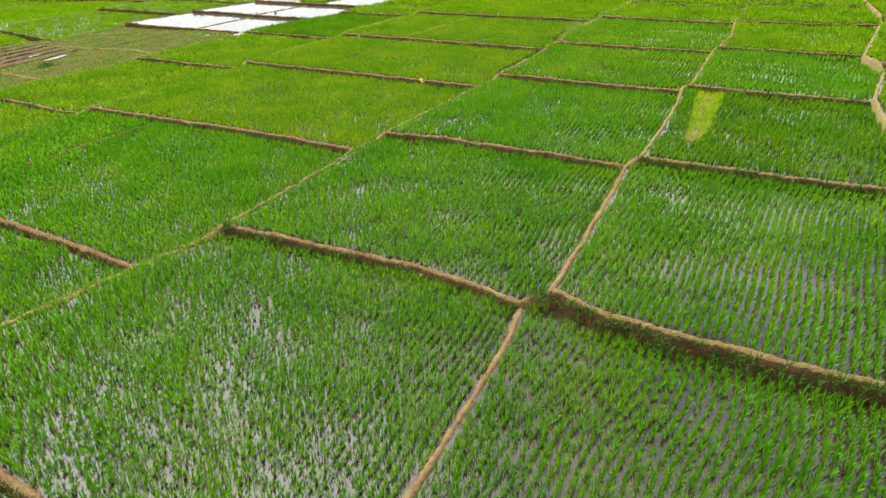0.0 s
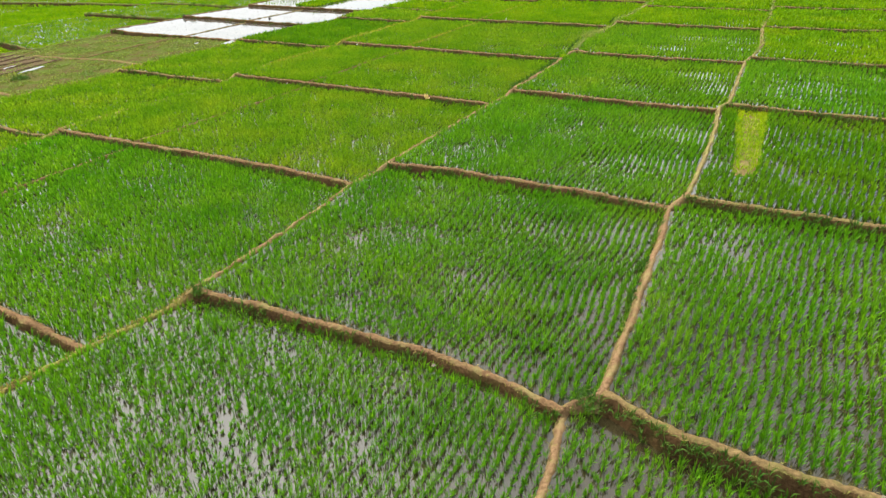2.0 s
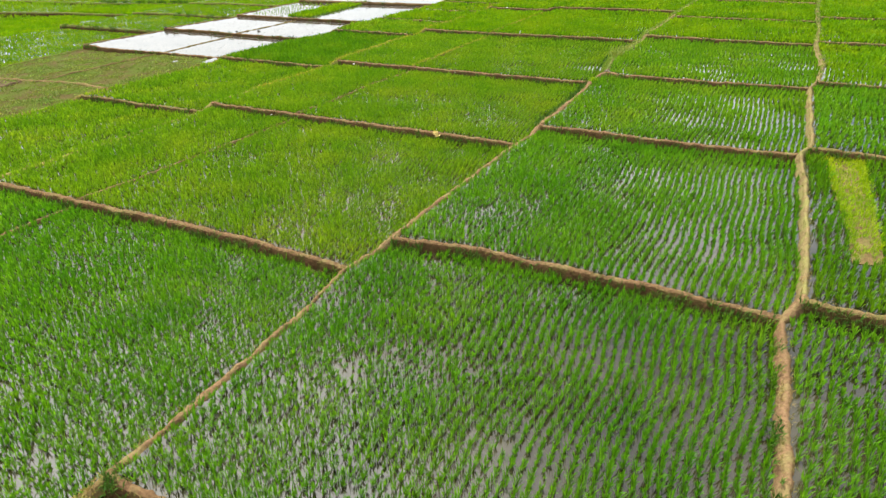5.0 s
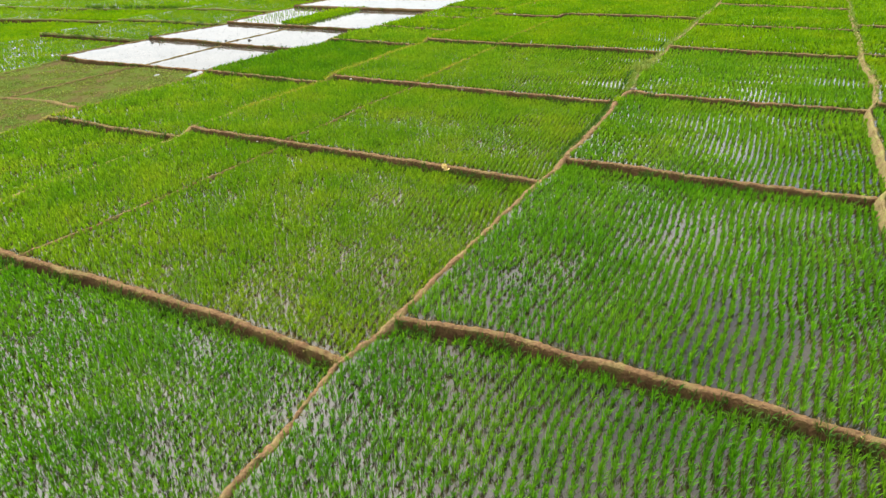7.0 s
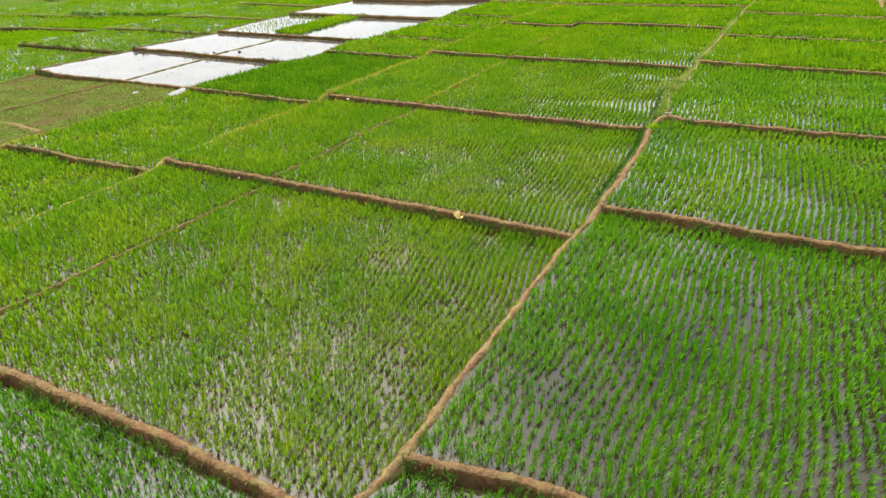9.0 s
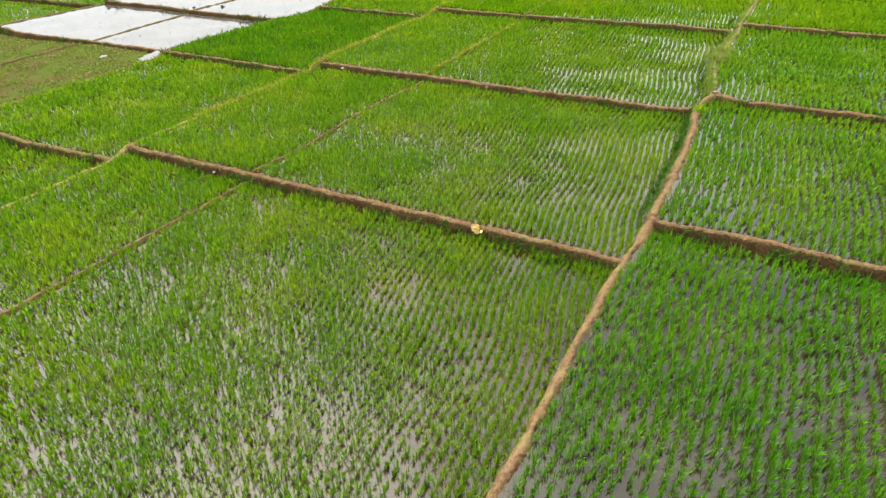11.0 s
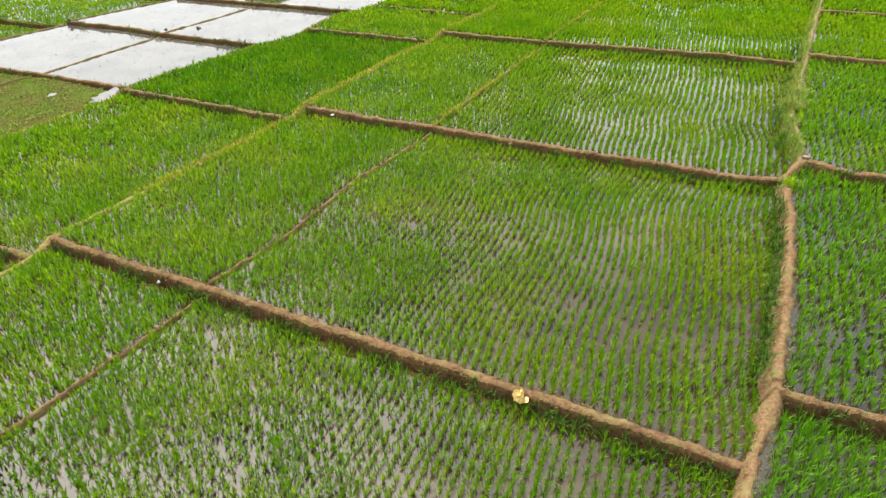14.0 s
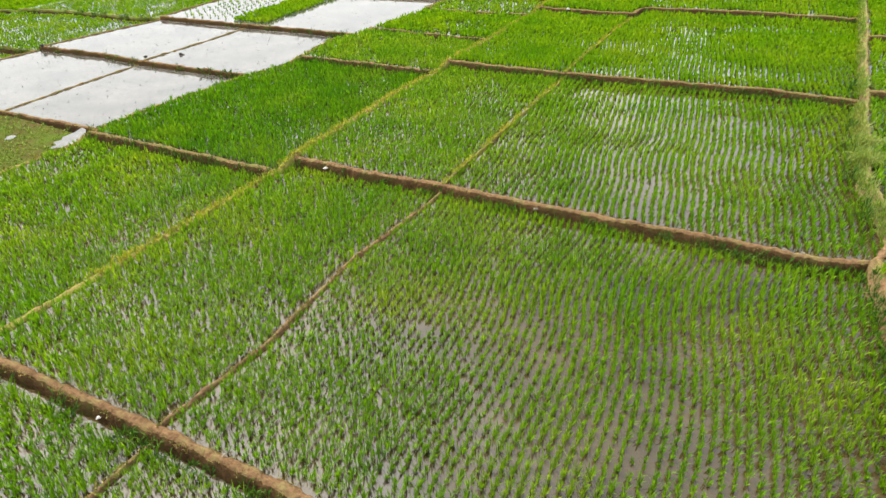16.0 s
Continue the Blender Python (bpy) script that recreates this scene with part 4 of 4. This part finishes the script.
# ---- small things on the bunds ----
def crumpled(name, size, material, seed, flat=0.6):
    """A creased, pinched sheet closed into a lump."""
    bm = bmesh.new()
    bmesh.ops.create_icosphere(bm, subdivisions=3, radius=1.0)
    for v in bm.verts:
        n1 = noise.noise(v.co * 1.7 + Vector((seed, 0, 0)))
        n2 = abs(noise.noise(v.co * 4.3 + Vector((0, seed, 0))))
        v.co *= 0.75 + 0.55 * n1 - 0.5 * n2
        v.co = Vector((v.co.x * size[0], v.co.y * size[1], max(v.co.z, -0.25) * size[2]))
    me = bpy.data.meshes.new(name)
    bm.to_mesh(me)
    bm.free()
    me.materials.append(material)
    return new(name, me)


def flap(name, size, material, seed, parent, at, turn):
    """A torn, curling flap of sheet with real thickness."""
    bm = bmesh.new()
    bmesh.ops.create_grid(bm, x_segments=8, y_segments=8, size=0.5)
    for v in bm.verts:
        r = noise.noise(Vector((v.co.x * 3, v.co.y * 3, seed)))
        v.co.x *= size[0] * (1 + 0.35 * noise.noise(Vector((v.co.y * 5, seed, 0))))
        v.co.y *= size[1]
        v.co.z = size[2] * (2.2 * v.co.y * v.co.y / size[1] + 0.5 * r)
    bmesh.ops.solidify(bm, geom=bm.faces[:], thickness=0.004)
    me = bpy.data.meshes.new(name)
    bm.to_mesh(me)
    bm.free()
    me.materials.append(material)
    ob = new(name, me)
    ob.parent = parent
    ob.matrix_basis = pose(*at, *turn)
    return ob


def plastic_bag(x, y, z):
    base = new("plastic_bag")
    base.location = (x, y, z)
    body = crumpled("bag_body", (0.15, 0.12, 0.21), YELLOW_PLASTIC, 3.0)
    body.parent = base
    body.location = (0, 0, 0.07)
    flap("bag_handle", (0.16, 0.20, 0.10), YELLOW_PLASTIC, 1.3, base, (-0.07, -0.03, 0.19), (55, 20, 30))
    flap("bag_handle", (0.13, 0.20, 0.10), YELLOW_PLASTIC, 5.1, base, (0.13, -0.02, 0.06), (20, -35, -40))
    tagged(base, "crumpled pale yellow plastic bag caught on an earth bund", "plastic bag")


plastic_bag(1.40, 37.10, bund_top(1.4, 37.1) - 0.13)


def stone(x, y, drop, size, seed, label, material=STONE):
    ob = crumpled("stone" if material is STONE else "plastic_scrap", size, material, seed)
    ob.location = (x, y, bund_top(x, y) - drop)
    tagged(ob, label, "stone" if material is STONE else "litter")


stone(11.69, 45.26, -0.01, (0.17, 0.12, 0.10), 7.0, "pale stone lying at the bend of a footpath")
stone(8.99, 45.65, -0.01, (0.09, 0.08, 0.07), 8.0, "small pale stone on top of an earth bund")
stone(9.35, 45.44, -0.01, (0.08, 0.07, 0.06), 9.0, "small pale stone on top of an earth bund")
stone(3.27, 48.95, 0.10, (0.10, 0.08, 0.08), 10.0, "small pale stone on the flank of an earth bund")
stone(-3.2, 52.96, 0.12, (0.11, 0.08, 0.07), 11.0, "white torn plastic scrap on the flank of a bund", WHITE_PLASTIC)
stone(-6.91, 42.16, 0.16, (0.06, 0.05, 0.05), 12.0, "white plastic scrap at the foot of a bund", WHITE_PLASTIC)
stone(10.41, 73.33, -0.02, (0.15, 0.11, 0.10), 13.0, "white plastic scrap on top of a bund", WHITE_PLASTIC)
stone(7.62, 9.44, -0.01, (0.07, 0.05, 0.05), 14.0, "small pale stone on top of an earth bund")
stone(0.54, 13.86, -0.01, (0.06, 0.05, 0.04), 15.0, "small pale stone on top of an earth bund")
stone(-4.13, 40.77, 0.0, (0.07, 0.05, 0.05), 16.0, "small pale stone on top of an earth bund")


def bottle(x, y, z):
    """A discarded clear-white drinks bottle standing in the soil."""
    base = new("plastic_bottle")
    base.location = (x, y, z)

    def turned(name, outline, material):
        bm = bmesh.new()
        rings = [[bm.verts.new((r * math.cos(a), r * math.sin(a), h)) for a in [2 * math.pi * k / 14 for k in range(14)]] for r, h in outline]
        for lo, hi in zip(rings, rings[1:]):
            for k in range(14):
                bm.faces.new((lo[k - 1], lo[k], hi[k], hi[k - 1]))
        bm.faces.new(rings[0][::-1])
        bm.faces.new(rings[-1])
        me = bpy.data.meshes.new(name)
        bm.to_mesh(me)
        bm.free()
        me.materials.append(material)
        ob = new(name, me)
        ob.parent = base

    turned("bottle_body", [(0.036, 0), (0.042, 0.02), (0.040, 0.09), (0.043, 0.10), (0.043, 0.19), (0.030, 0.23), (0.016, 0.26)], WHITE_PLASTIC)
    turned("bottle_cap", [(0.019, 0.258), (0.019, 0.285)], WHITE_PLASTIC)
    base.rotation_euler = (radians(8), radians(12), 0)
    tagged(base, "white plastic bottle stuck upright in a bund", "bottle")


bottle(9.29, 60.12, bund_top(9.29, 60.12) - 0.02)


# ---- dark mud heaps on the ponds' banks ----
def mud_heap(x, y, z, size, seed, label):
    ob = crumpled("mud_heap", size, DARK_MUD, seed)
    ob.location = (x, y, z)
    tagged(ob, label, "mud heap")


mud_heap(*CROSS_POND[1][0], level_of("west", CROSS_POND[1]) + 0.02, (0.17, 0.15, 0.17), 21.0, "dark wet mud heap at the corner of two pond banks")
mud_heap(-15.0, 71.2, level_of("west", CROSS_POND[1]) + 0.02, (0.14, 0.12, 0.13), 22.0, "dark wet mud heap where pond banks meet")
mud_heap(-13.1, 71.6, level_of("west", CROSS_POND[1]) - 0.06, (0.22, 0.16, 0.15), 23.0, "dark mud heap standing in a flooded pond")
tuft_line(stretch(CROSS_OUTER[4], (-41.0, 105.3), (-26.0, 100.4)), 0.5, 0, 0.95, WEED, (0.35, 0.70), "hedge_weeds", "dark overgrown weeds on a distant bund", level_of("outer", CROSS_OUTER[4]))


# ---- a field shed at the far edge ----
def field_shed(x, y, z, turn):
    """A long low shed with walls of upright weathered boards under a thatched pitched roof."""
    base = new("field_shed")
    base.matrix_world = pose(x, y, z, 0, 0, turn)
    long, deep, high = 12.0, 3.4, 2.3

    def shed_part(name, bm, material, label=""):
        me = bpy.data.meshes.new(name)
        bm.to_mesh(me)
        bm.free()
        me.materials.append(material)
        ob = new(name, me)
        ob.parent = base
        tagged(ob, label)

    def boards(name, start, end):
        bm = bmesh.new()
        a, b = Vector(start), Vector(end)
        n = int((b - a).length / 0.24)
        way = (b - a).normalized()
        for k in range(n):
            mid = a + way * ((k + 0.5) * 0.24 + random.uniform(-0.01, 0.01))
            box = bmesh.ops.create_cube(bm, size=1.0)["verts"]
            tall = high + random.uniform(-0.10, 0.06)
            m = Matrix.Translation((mid.x, mid.y, tall / 2 - 0.1)) @ Matrix.Rotation(math.atan2(way.y, way.x), 4, "Z") @ Matrix.Diagonal((0.215, 0.05, tall, 1))
            bmesh.ops.transform(bm, matrix=m, verts=box)
        shed_part(name, bm, BOARD, "weathered upright boards")

    boards("wall", (0, 0, 0), (long, 0, 0))
    boards("wall", (0, deep, 0), (long, deep, 0))
    boards("wall", (0, 0, 0), (0, deep, 0))
    boards("wall", (long, 0, 0), (long, deep, 0))
    for flank in (-1, 1):
        bm = bmesh.new()
        rows, cols = 7, 26
        grid = []
        for r in range(rows):
            f = r / (rows - 1)
            yy = deep / 2 + flank * (deep / 2 + 0.45) * f
            zz = high + 1.25 * (1 - f) - 0.12 + 0.1
            grid.append([bm.verts.new((-0.4 + (long + 0.8) * c / (cols - 1), yy, zz + random.uniform(-0.05, 0.05))) for c in range(cols)])
        for r in range(rows - 1):
            for c in range(cols - 1):
                bm.faces.new((grid[r][c], grid[r][c + 1], grid[r + 1][c + 1], grid[r + 1][c]))
        bmesh.ops.solidify(bm, geom=bm.faces[:], thickness=0.14)
        shed_part("roof", bm, THATCH, "grey-brown straw thatch")
    tagged(base, "long low brown wooden field shed with board walls", "shed")


BOARD = plain("weathered_board", (0.16, 0.115, 0.075), 0.85)
THATCH = plain("straw_thatch", (0.20, 0.16, 0.09), 0.95)
field_shed(-62.97, 143.6, -1.75, -42)


# ---- clods and stubble breaking the ponds' surface ----
def clods(ring, level, count):
    ring = np.array(ring, float)
    lo, hi = ring.min(0), ring.max(0)
    pts = lo + rng.random((count * 3, 2)) * (hi - lo)
    pts = pts[inside(pts, ring)][:count]
    pts = pts[(patchy(pts, 2.2, 91) + rng.normal(0, 0.7, len(pts))) > 0.1]
    feet = np.c_[pts, np.full(len(pts), level - 0.005)]
    v, t = blades(feet, rng.uniform(0.5, 1.5, len(feet)), 3, (0.02, 0.06), 0.03, (0.5, 1.4))
    tagged(tri_object("mud_clods", v, t, MUD), "dark clods and stubble breaking the water", "mud", kind="stuff")


for k in range(4):
    level = level_of("west", CROSS_POND[k]) - 0.055
    clods(ring_of(LINE_WEST, LINE_A, CROSS_POND[k], CROSS_POND[k + 1]), level, 700)
